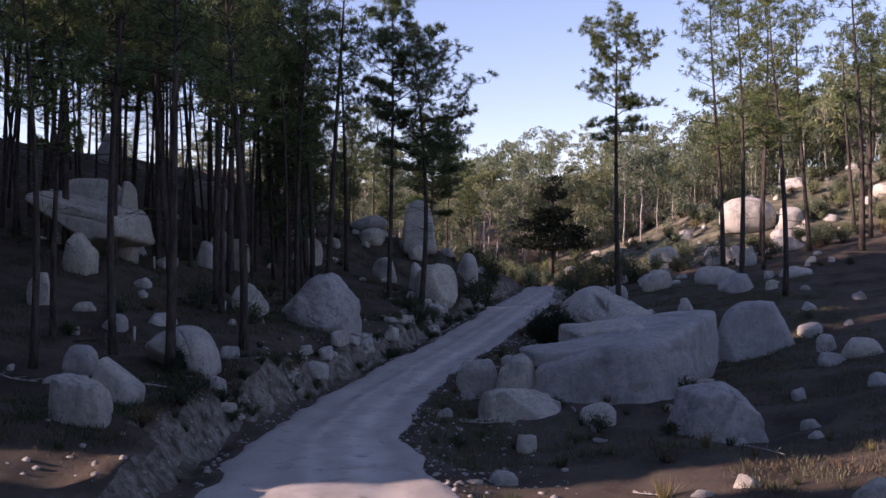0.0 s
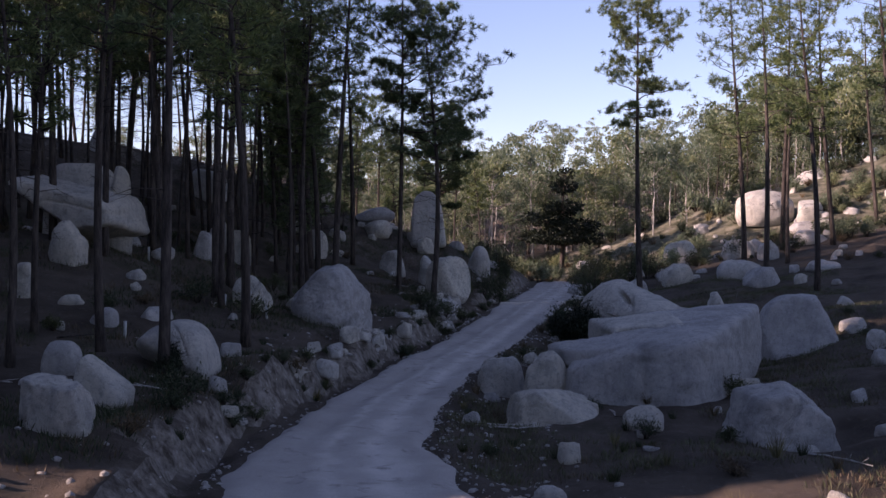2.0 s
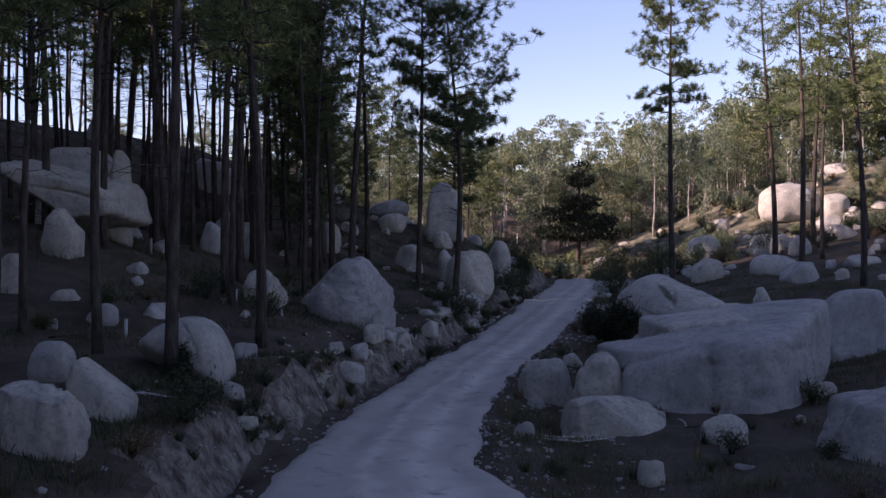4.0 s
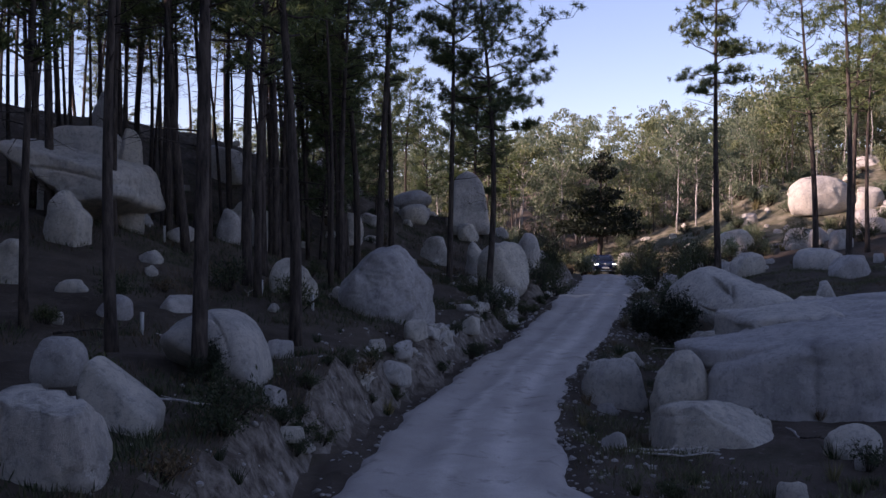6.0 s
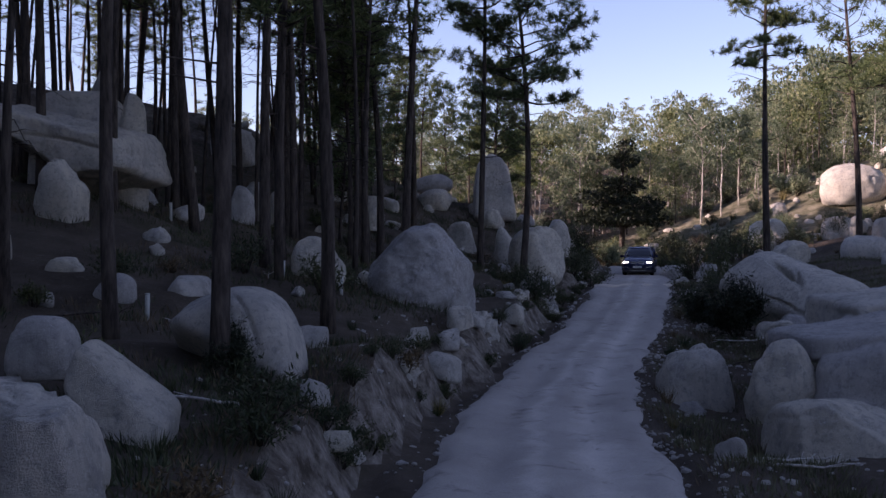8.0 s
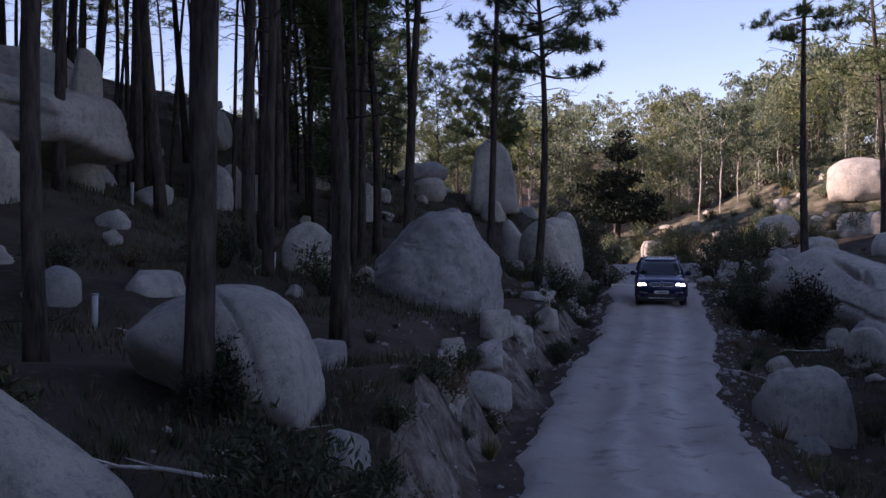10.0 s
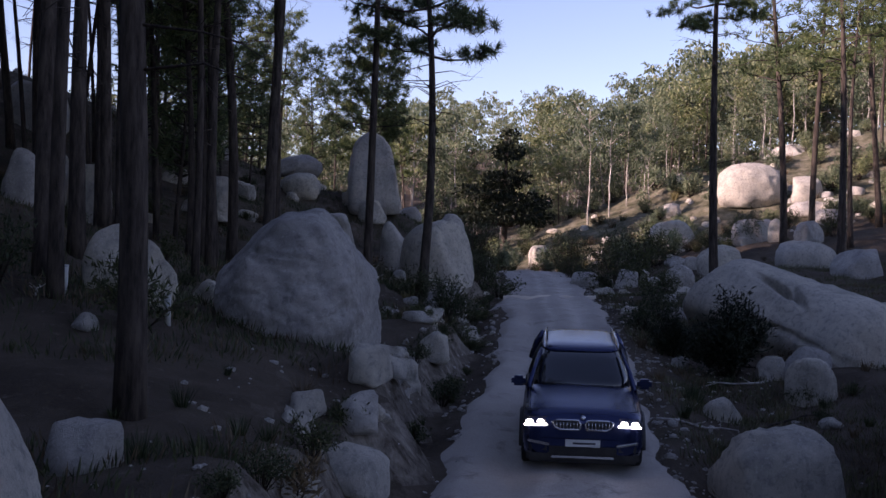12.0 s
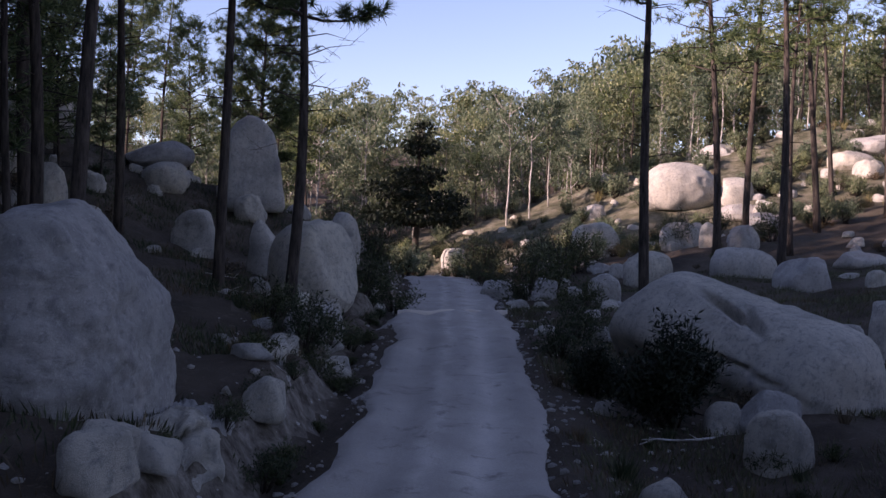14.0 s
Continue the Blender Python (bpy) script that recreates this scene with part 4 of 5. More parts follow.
def dark_tree():
    """Low broad evergreen with flat dense tiers."""
    r = random.Random(91)
    root = new("evergreen_tree")
    wood, leaf = Bag(), Bag()
    trunk = Bag()
    trunk.add(tube([(0, 0, -0.5), (0.1, 0, 1.5), (0.25, 0.1, 3.2), (0.1, 0, 5.0), (0.3, 0, 7.6)], [0.22, 0.19, 0.16, 0.11, 0.03], 9))
    part("trunk", trunk.mesh("trunk", PINE_BARK), root)
    tiers = ((-0.4, 3.0, 2.9, 0.55, 1700), (0.9, 3.8, 2.2, 0.55, 1300), (-1.2, 4.4, 1.9, 0.5, 900), (0.2, 5.2, 1.6, 0.55, 1000), (0.2, 6.9, 1.0, 0.5, 600), (0.4, 7.9, 0.7, 0.4, 200), (1.8, 2.9, 1.6, 0.5, 450), (-2.0, 3.0, 1.3, 0.4, 350))
    for x, z, s, t, n in tiers:
        c = Vector((x, r.uniform(-0.4, 0.4), z))
        for _ in range(5):
            e = c + Vector((r.uniform(-s, s) * 0.8, r.uniform(-s, s) * 0.8, r.uniform(-0.2, 0.2)))
            wood.add(tube([(0.15, 0, z - 0.7), tuple((c + e) * 0.5 - Vector((0, 0, 0.2))), tuple(e)], [0.06, 0.04, 0.015], 4))
        for _ in range(n):
            v = rvec(r)
            p = c + Vector((v.x * s, v.y * s, v.z * t)) * r.random() ** 0.35
            d = (v + rvec(r)).normalized()
            leaf.leaf(p, d, d.cross(rvec(r)).normalized(), r.uniform(0.2, 0.36), r.uniform(0.10, 0.17))
    tagged(part("branchwork", wood.mesh("branchwork", PINE_BARK), root), kind="stuff")
    # leaf colour carries the shade that the sun lamp does not leave here
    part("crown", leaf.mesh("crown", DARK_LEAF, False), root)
    root = own(root, 11.5, 111.0, 0, "low dark evergreen tree with flat leafy tiers", "trees of the far wood")
    root.scale = (1.32, 1.32, 1.32)
    return root


def skyline(x, y):
    """Height that the tree tops of the far wood keep under, by their bearing from the track."""
    bearing = math.degrees(math.atan2(x + 4.0, y - 31.0))
    rise = float(np.interp(bearing, (-12, 0, 8, 12, 17, 19, 22, 25, 30), (0.125, 0.125, 0.138, 0.146, 0.145, 0.16, 0.175, 0.19, 0.20)))
    return 3.3 + rise * math.hypot(x + 4.0, y - 31.0)


EUC_TALL = (15.0, 17.0, 13.0, 18.0, 9.5, 18.0, 16.0, 19.0)


def far_wood():
    r = random.Random(17)
    spots, tries = [(12.5, 112.0)], 0
    while len(spots) < 190 and tries < 30000:
        tries += 1
        y = 114 + 38 * r.random() ** 1.2
        x = r.uniform(-16, 72)
        if y < 120 and 5 < x < 20 or y < 121 and x > 26 or x > 0.71 * (y - 33) + 1:
            continue
        if not clear_of(x, y, spots, 1.7):
            continue
        spots.append((x, y))
        room = min(21.0, (skyline(x, y) - gz(x, y)) * r.choice((0.62, 0.75, 0.85, 0.95, 1.0)) * r.uniform(0.94, 1.05))
        if r.random() < 0.12:
            pines.put(r.randrange(5), x, y, r.uniform(0, 360), room / 17.0, LIT, "tree", "trees of the far wood")
        else:
            k = 4 if r.random() < 0.32 else r.randrange(4)
            eucs.put(k, x, y, r.uniform(0, 360), (room if k < 4 else room * 0.6) / EUC_TALL[k], FAR, "tree", "trees of the far wood")
    for _ in range(34):
        x, y = r.uniform(-10, 44), r.uniform(122, 146)
        eucs.put(4, x, y, r.uniform(0, 360), r.uniform(0.5, 0.95), "young bushy eucalyptus at the edge of the wood", "tree", "trees of the far wood")
    # the wood goes on behind, up to its crest
    tries = 0
    while len(spots) < 295 and tries < 30000:
        tries += 1
        y = r.uniform(152, 200)
        x = r.uniform(-0.32, 0.68) * (y - 10) - 2
        if not clear_of(x, y, spots, 2.8):
            continue
        spots.append((x, y))
        room = max(9.0, min(32.0, (skyline(x, y) - gz(x, y)) * r.choice((0.78, 0.86, 0.94, 1.0, 1.1)) * r.uniform(0.95, 1.05)))
        k = r.choice((5, 6, 7))
        eucs.put(k, x, y, r.uniform(0, 360), room / EUC_TALL[k], FAR, "tree", "trees of the far wood")


left_wood()
right_pines()
dark_tree()
far_wood()

# ---- undergrowth, loose stones, tree guards ----
STONES = [rock_mesh("stone", 1.0, r0, h0, 700 + i, 3, 0.6, 7, 1.2) for i, (r0, h0) in enumerate(((0.8, 0.6), (0.9, 0.5), (0.7, 0.7), (1.0, 0.45), (0.75, 0.55), (0.85, 0.8)))]


def stone(r, x, y, size, label, group, name="stone"):
    ob = new(name, r.choice(STONES))
    ob.matrix_world = pose(x, y, gz(x, y) - 0.12 * size, r.uniform(-12, 12), r.uniform(-12, 12), r.uniform(0, 360)) @ Matrix.Diagonal((size, size * r.uniform(0.7, 1.1), size * r.uniform(0.7, 1.2), 1))
    return tagged(ob, label, "stone", group)


def loose_stones():
    r = random.Random(77)
    for _ in range(90):       # boulder field
        y = r.uniform(22, 100)
        x = float(road_x(y) + road_half(y)) + 0.7 + 26 * r.random() ** 1.4
        stone(r, x, y, 0.22 + 0.75 * r.random() ** 2.2 + 0.006 * y, "pale loose granite stone on the boulder field", "loose stones of the field")
    for _ in range(100):      # wooded slope
        y = r.uniform(24, 86)
        x = float(road_x(y) - road_half(y)) - 2.4 - 22 * r.random() ** 1.3
        stone(r, x, y, 0.25 + 0.9 * r.random() ** 2.4 + 0.004 * y, "grey loose granite stone under the pines", "loose stones of the slope")
    for _ in range(34):       # cut bank
        y = r.uniform(28, 80)
        x = float(road_x(y) - road_half(y)) - r.uniform(0.75, 2.0)
        stone(r, x, y, 0.2 + 0.9 * r.random() ** 2, "angular granite block stuck in the cut bank", "stones of the cut bank")
    for _ in range(90):       # sunlit clearing below the far wood
        y = r.uniform(92, 119)
        x = r.uniform(9, 58)
        stone(r, x, y, 0.4 + 1.3 * r.random() ** 2, "sunlit loose granite stone below the wood", "stones of the clearing")


def gravel():
    """Fine rubble along both verges, too small to pick apart."""
    r = random.Random(3)
    bag = Bag()
    v, f = ico(1)
    for _ in range(2600):
        y = r.uniform(20, 84)
        side = r.choice((-1, 1, 1))
        off = float(road_half(y)) * r.uniform(0.9, 1.0) + 3.6 * r.random() ** 1.8
        x = float(road_x(y)) + side * off
        s = 0.02 + 0.09 * r.random() ** 3
        c = np.array((x, y, max(gz(x, y), float(road_z(y)) - 0.15 if off < float(road_half(y)) * 1.05 else -9)))
        q = v * np.array((s, s * r.uniform(0.6, 1), s * r.uniform(0.5, 0.8))) * (1 + 0.25 * np.array([r.uniform(-1, 1) for _ in range(len(v))]))[:, None] + c
        bag.add((q, f))
    ob = new("gravel", bag.mesh("gravel", GRANITE))
    tagged(ob, "grey granite gravel strewn along the verges", "gravel", "", "stuff")


def grass_tuft(seed, material=DRY_GRASS, n=70, h=0.55):
    r = random.Random(seed)
    bag = Bag()
    for _ in range(n):
        a = r.uniform(0, 6.28)
        d = Vector((math.cos(a) * r.uniform(0.1, 0.7), math.sin(a) * r.uniform(0.1, 0.7), 1)).normalized()
        bag.blade(Vector((math.cos(a) * 0.08 * r.random(), math.sin(a) * 0.08 * r.random(), -0.03)), d, d.cross(rvec(r)).normalized(), h * r.uniform(0.5, 1.1), 0.018)
    root = new("grass_tuft", bag.mesh("grass_tuft", material, False))
    return root


def undergrowth():
    r = random.Random(41)
    dark = "low dark heather bush between the boulders"
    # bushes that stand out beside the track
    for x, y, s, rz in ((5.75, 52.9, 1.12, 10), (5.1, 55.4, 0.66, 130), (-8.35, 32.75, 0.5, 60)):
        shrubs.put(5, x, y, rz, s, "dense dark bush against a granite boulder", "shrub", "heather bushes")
    for k, x, y, s in ((0, 5.6, 59.4, 1.1), (2, 8.0, 64.5, 1.0), (0, 9.4, 68.5, 1.2), (2, 9.5, 75, 1.5), (2, 11.6, 78, 1.6), (2, 13.5, 82, 1.7), (0, 9.8, 83, 1.4), (2, 15.5, 86, 1.5), (2, 3.1, 74, 1.2), (0, 3.0, 70, 1.2), (2, 1.8, 69, 1.1), (2, 0.6, 66.5, 0.9), (0, -0.6, 58.6, 1.0), (2, -1.4, 56, 0.9), (2, 3.6, 79, 1.4), (2, 2.6, 84, 1.5), (2, 11.5, 90, 1.7), (2, 13, 96, 1.8), (2, 17, 98, 1.6), (0, 20, 88, 1.4), (2, 24, 92, 1.5), (2, 27, 86, 1.2)):
        shrubs.put(k, x, y, r.uniform(0, 360), s, dark, "shrub", "heather bushes")
    for _ in range(40):      # dark growth in the ditch
        y = r.uniform(30, 80)
        x = float(road_x(y) - road_half(y)) - r.uniform(0.5, 1.5)
        shrubs.put(r.choice((0, 1, 1)), x, y, r.uniform(0, 360), r.uniform(0.35, 0.7), "dark low growth in the ditch", "shrub", "heather bushes")
    for _ in range(75):
        y = r.uniform(24, 90)
        x = float(road_x(y) - road_half(y)) - 1.2 - 24 * r.random() ** 1.5
        shrubs.put(r.choice((0, 1, 1, 3)), x, y, r.uniform(0, 360), r.uniform(0.5, 1.1), dark, "shrub", "heather bushes")
    for _ in range(40):
        y = r.uniform(24, 92)
        x = float(road_x(y) + road_half(y)) + 1.0 + 22 * r.random() ** 1.2
        shrubs.put(r.choice((0, 1, 3)), x, y, r.uniform(0, 360), r.uniform(0.4, 0.9), dark, "shrub", "heather bushes")
    for _ in range(210):
        y = r.uniform(90, 122)
        x = r.uniform(2, 64)
        shrubs.put(r.choice((4, 4, 3, 0)), x, y, r.uniform(0, 360), r.uniform(0.8, 1.7), "sunlit yellow-green scrub below the wood", "shrub", "scrub of the clearing")
    tufts = Kind([lambda: grass_tuft(61), lambda: grass_tuft(62, SHRUB_LEAF, 80, 0.4), lambda: grass_tuft(63, BRACKEN, 60, 0.45)])
    for _ in range(80):
        y = r.uniform(19, 60)
        x = float(road_x(y) + road_half(y)) + 0.5 + 11 * r.random() ** 1.3
        tufts.put(r.choice((0, 1, 1, 1, 2)), x, y, r.uniform(0, 360), r.uniform(0.6, 1.3), "coarse grass tuft on stony soil", "grass", "grass tufts")
    for _ in range(110):
        y, x = r.uniform(92, 121), r.uniform(8, 60)
        tufts.put(r.choice((0, 1, 2)), x, y, r.uniform(0, 360), r.uniform(1.4, 2.6), "tall dry grass in the sunlit clearing", "grass", "grass tufts")
    for _ in range(45):
        y = r.uniform(22, 70)
        x = float(road_x(y) - road_half(y)) - 0.4 - 3.5 * r.random()
        tufts.put(r.choice((0, 1, 1, 1, 2)), x, y, r.uniform(0, 360), r.uniform(0.5, 1.1), "coarse grass tuft on stony soil", "grass", "grass tufts")


shrubs.makers.append(lambda: shrub(55, 1.8, 1.2, 800, EUC_LEAF, 1.5))
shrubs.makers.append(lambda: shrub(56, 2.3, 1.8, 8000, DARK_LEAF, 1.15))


def ground_cover():
    """Low heather, bracken and litter between the stones, too fine to pick apart."""
    rng = np.random.default_rng(19)
    runs = (("heather_cover", SHRUB_LEAF, 2400, -1, 1.9, 27.0, 22, 84, 0.27, "dark heather and litter under the pines"),
            ("bracken_cover", BRACKEN, 700, -1, 1.6, 20.0, 22, 80, 0.30, "dry brown bracken under the pines"),
            ("grass_cover", MOSS, 1900, 1, 0.7, 18.0, 18, 78, 0.26, "dark grass and moss between the boulders"),
            ("litter_cover", BRACKEN, 600, 1, 0.5, 16.0, 18, 70, 0.22, "dry stalks and litter between the boulders"))
    for name, material, clumps, side, a, b, y0, y1, tall, label in runs:
        cy = rng.uniform(y0, y1, clumps)
        cx = road_x(cy) + side * (road_half(cy) + a + (b - a) * rng.random(clumps) ** 1.3)
        keep = vnoise(cx * 0.35, cy * 0.35, 0, 91) > -0.25
        cx, cy = np.repeat(cx[keep], 44), np.repeat(cy[keep], 44)
        n = len(cx)
        ang, far = rng.uniform(0, 6.283, n), rng.random(n) ** 0.6 * 0.55
        px, py = cx + np.cos(ang) * far, cy + np.sin(ang) * far
        foot = np.stack([px, py, ground_z(px, py) - 0.03], 1)
        d = np.stack([np.cos(ang) * rng.uniform(0, 0.9, n), np.sin(ang) * rng.uniform(0, 0.9, n), np.ones(n)], 1)
        d = d / np.linalg.norm(d, axis=1)[:, None] * (tall * rng.uniform(0.4, 1.25, n) * (1 - 0.5 * far))[:, None]
        turn = rng.uniform(0, 6.283, n)
        w = np.stack([np.cos(turn), np.sin(turn), np.zeros(n)], 1) * 0.012
        verts = np.stack([foot + d * 0.1, foot + d * 0.5 + w, foot + d, foot + d * 0.5 - w], 1).reshape(-1, 3)
        faces = np.arange(4 * n).reshape(-1, 4)
        tagged(new(name, mesh_of(name, verts, faces, material, False)), label, "undergrowth", "", "stuff")


def tree_guard(x, y, h, lean):
    v, f = tube([(0, 0, -0.1), (0, 0, h * 0.5), (0, 0, h)], [0.05, 0.048, 0.05], 12)
    ob = new("tree_guard", mesh_of("tree_guard", v, f, TUBE))
    part("rim", mesh_of("rim", *tube([(0, 0, h - 0.01), (0, 0, h + 0.015)], [0.056, 0.056], 12), TUBE), ob)
    ob.matrix_world = pose(x, y, gz(x, y), lean, lean * 0.6, 0)
    return tagged(ob, "short white plastic tree guard tube", "tree guard", "tree guards")


def bank_ledges():
    """Craggy bedrock that shows in the cut beside the track."""
    r = random.Random(12)
    y = 30.0
    while y < 64:
        w = r.uniform(1.6, 3.0)
        x = float(road_x(y) - road_half(y)) - r.uniform(1.5, 2.2)
        lean_to = math.degrees(math.atan2(float(road_x(y + 1) - road_x(y - 1)), 2.0))
        boulder(x, y, r.uniform(1.0, 1.5), w, r.uniform(0.75, 1.15), 1300 + int(y * 7), -lean_to + r.uniform(-12, 12), "craggy bedrock ledge in the cut bank", 5, 0.5, 10, 2.2, 4, 0.0, float(road_z(y)) + r.uniform(-0.05, 0.2), r.uniform(-6, 6), r.uniform(0, 14), group="ledges of the cut bank")
        y += w * r.uniform(0.75, 1.3)


bank_ledges()
tree_guard(-10.83, 30.33, 0.60, -2)
tree_guard(-11.12, 37.5, 0.55, 1)
tree_guard(-7.7, 44.6, 0.5, -2)
tree_guard(-9.3, 44.4, 0.5, 3)
tree_guard(-9.2, 24.9, 0.6, -4)
tree_guard(-13.90, 50.1, 0.6, 1)


loose_stones()
gravel()
undergrowth()
ground_cover()

# ---- the car ----
PAINT = make_plain("dark_blue_paint", (0.012, 0.023, 0.080), 0.22, 0.55, 0.6, 0.12)
GLASS = make_plain("tinted_glass", (0.012, 0.014, 0.018), 0.06, 0.0, 0.7)
BLACK = make_plain("black_plastic", (0.012, 0.012, 0.013), 0.55, 0, 0.4, 0.25)
CHROME = make_plain("satin_chrome", (0.55, 0.55, 0.56), 0.25, 1.0)
RUBBER = make_plain("tyre_rubber", (0.018, 0.018, 0.018), 0.85, 0, 0.2, 0.4)
PLATE = make_plain("pale_plate", (0.55, 0.55, 0.52), 0.5)
LAMP_HOUSE = make_plain("lamp_housing", (0.10, 0.10, 0.11), 0.2, 0.6)
GLOW, gnt, gb = mat("headlight_glow", 0.3)
gb.inputs["Base Color"].default_value = (0.9, 0.95, 0.9, 1)
gb.inputs["Emission Color"].default_value = (0.93, 1.0, 0.90, 1)
gb.inputs["Emission Strength"].default_value = 3.5


def box_mesh(name, size, material, bevel=0.02, taper=None):
    bm = bmesh.new()
    bmesh.ops.create_cube(bm, size=1.0)
    for v in bm.verts:
        v.co = Vector((v.co.x * size[0], v.co.y * size[1], v.co.z * size[2]))
        if taper and v.co.z > 0:
            v.co.x *= taper
    if bevel:
        bmesh.ops.bevel(bm, geom=bm.edges[:], offset=bevel, segments=2, affect="EDGES")
    me = bpy.data.meshes.new(name)
    bm.to_mesh(me)
    bm.free()
    me.materials.append(material)
    me.polygons.foreach_set("use_smooth", [False] * len(me.polygons))
    return me


def at_part(name, me, parent, x, y, z, rx=0, ry=0, rz=0, label=""):
    ob = part(name, me, parent, label)
    ob.matrix_local = pose(x, y, z, rx, ry, rz)
    return ob


def ring_loft(rings):
    """Joins closed rings of equal length; caps both ends."""
    n = len(rings[0])
    verts = [p for ring in rings for p in ring]
    faces = [(i * n + k, i * n + (k + 1) % n, (i + 1) * n + (k + 1) % n, (i + 1) * n + k) for i in range(len(rings) - 1) for k in range(n)]
    return verts, faces + [tuple(reversed(range(n))), tuple(range((len(rings) - 1) * n, len(rings) * n))]


def body_ring(y, w, top, low):
    half = [(0.0, low), (w * 0.6, low), (w * 0.95, low + 0.05), (w, low + 0.2), (w * 1.0, 0.5 * (top + low)), (w * 0.985, top - 0.16), (w * 0.93, top - 0.06), (w * 0.75, top - 0.005), (w * 0.4, top + 0.02), (0.0, top + 0.025)]
    return [(x, y, z) for x, z in half] + [(-x, y, z) for x, z in half[-2:0:-1]]


def cabin_ring(z, hx, y0, y1, n=28):
    """A rounded rectangle at height z."""
    pts = []
    for k in range(n):
        a = 2 * math.pi * k / n
        c, s = math.cos(a), math.sin(a)
        pts.append((hx * math.copysign(abs(c) ** 0.35, c), (y0 + y1) / 2 + (y1 - y0) / 2 * math.copysign(abs(s) ** 0.35, s), z))
    return pts


def suv():
    car = new("suv_car")
    rings = [body_ring(*r) for r in ((-2.36, 0.60, 0.80, 0.42), (-2.33, 0.76, 0.90, 0.33), (-2.22, 0.86, 0.97, 0.28), (-2.0, 0.92, 1.01, 0.26), (-1.6, 0.945, 1.05, 0.26), (-1.1, 0.945, 1.10, 0.26), (-0.8, 0.945, 1.13, 0.26), (0.2, 0.945, 1.11, 0.26), (1.4, 0.945, 1.12, 0.26), (2.0, 0.92, 1.12, 0.28), (2.25, 0.86, 1.06, 0.32), (2.35, 0.74, 0.95, 0.40))]
    part("body", mesh_of("body", *ring_loft(rings), PAINT), car)
    glass = [cabin_ring(z, hx, y0, y1) for z, hx, y0, y1 in ((1.06, 0.86, -0.98, 2.18), (1.25, 0.82, -0.72, 2.12), (1.45, 0.74, -0.42, 2.02), (1.60, 0.665, -0.16, 1.92))]
    part("window_band", mesh_of("window_band", *ring_loft(glass), GLASS), car, "dark tinted glass")
    roof = [cabin_ring(z, hx, y0, y1) for z, hx, y0, y1 in ((1.585, 0.675, -0.20, 1.97), (1.625, 0.665, -0.12, 1.98), (1.655, 0.60, 0.0, 1.94), (1.672, 0.40, 0.3, 1.7))]
    part("roof", mesh_of("roof", *ring_loft(roof), PAINT), car)
    for side in (-1, 1):
        part("windscreen_pillar", mesh_of("windscreen_pillar", *tube([(side * 0.86, -0.93, 1.08), (side * 0.79, -0.60, 1.33), (side * 0.67, -0.14, 1.61)], [0.045, 0.04, 0.035], 8), PAINT), car)
        part("rear_pillar", mesh_of("rear_pillar", *tube([(side * 0.85, 1.95, 1.08), (side * 0.76, 1.92, 1.40), (side * 0.66, 1.85, 1.61)], [0.10, 0.09, 0.06], 8), PAINT), car)
        part("door_pillar", mesh_of("door_pillar", *tube([(side * 0.872, 0.42, 1.08), (side * 0.77, 0.46, 1.42), (side * 0.675, 0.5, 1.61)], [0.04, 0.04, 0.035], 6), BLACK), car)
        part("roof_rail", mesh_of("roof_rail", *tube([(side * 0.63, -0.05, 1.63), (side * 0.63, 0.10, 1.70), (side * 0.62, 1.0, 1.725), (side * 0.61, 1.75, 1.70), (side * 0.61, 1.92, 1.63)], [0.018] * 5, 8), CHROME), car, "bright metal roof rail")
        mirror = at_part("mirror", box_mesh("mirror", (0.24, 0.13, 0.17), PAINT, 0.045), car, side * 1.04, -0.62, 1.14)
        at_part("mirror_arm", box_mesh("mirror_arm", (0.16, 0.06, 0.05), BLACK, 0.015), mirror, -side * 0.12, 0.0, -0.05)
        lamp = at_part("headlight", box_mesh("headlight", (0.40, 0.14, 0.15), LAMP_HOUSE, 0.04), car, side * 0.68, -2.235, 0.845, 0, side * 5, side * 18)
        for gx in (-0.10, 0.075):
            at_part("light_unit", box_mesh("light_unit", (0.115, 0.05, 0.06), GLOW, 0.02), lamp, gx, -0.088, 0.012, 0, 0, 0, "lit white headlight unit")
        at_part("light_bar", box_mesh("light_bar", (0.35, 0.05, 0.028), GLOW, 0), lamp, -0.01, -0.09, -0.036)
        # twin grille
        frame_pts = [(side * x * 1.15, -2.41 + dy, 0.835 + 0.75 * (z - 0.775)) for x, z, dy in ((0.045, 0.69, 0), (0.03, 0.80, 0.01), (0.06, 0.865, 0.03), (0.32, 0.86, 0.045), (0.40, 0.82, 0.045), (0.36, 0.72, 0.03), (0.30, 0.68, 0.02), (0.045, 0.69, 0))]
        grille = part("grille_frame", mesh_of("grille_frame", *tube(frame_pts, [0.017] * 8, 7), CHROME), car, "chrome twin grille frame")
        for k in range(7):
            gx = 0.085 + k * 0.051
            part("grille_slat", mesh_of("grille_slat", *tube([(side * gx, -2.41, 0.785), (side * gx, -2.38, 0.885)], [0.008, 0.008], 5), CHROME), grille)
        at_part("grille_back", box_mesh("grille_back", (0.38, 0.03, 0.12), BLACK, 0.01), grille, side * 0.24, -2.375, 0.835)
        at_part("fog_trim", box_mesh("fog_trim", (0.34, 0.05, 0.04), CHROME, 0.012), car, side * 0.66, -2.345, 0.545, 0, -side * 6, side * 14)
        at_part("side_intake", box_mesh("side_intake", (0.30, 0.06, 0.13), BLACK, 0.02), car, side * 0.66, -2.305, 0.47, 0, 0, side * 14)
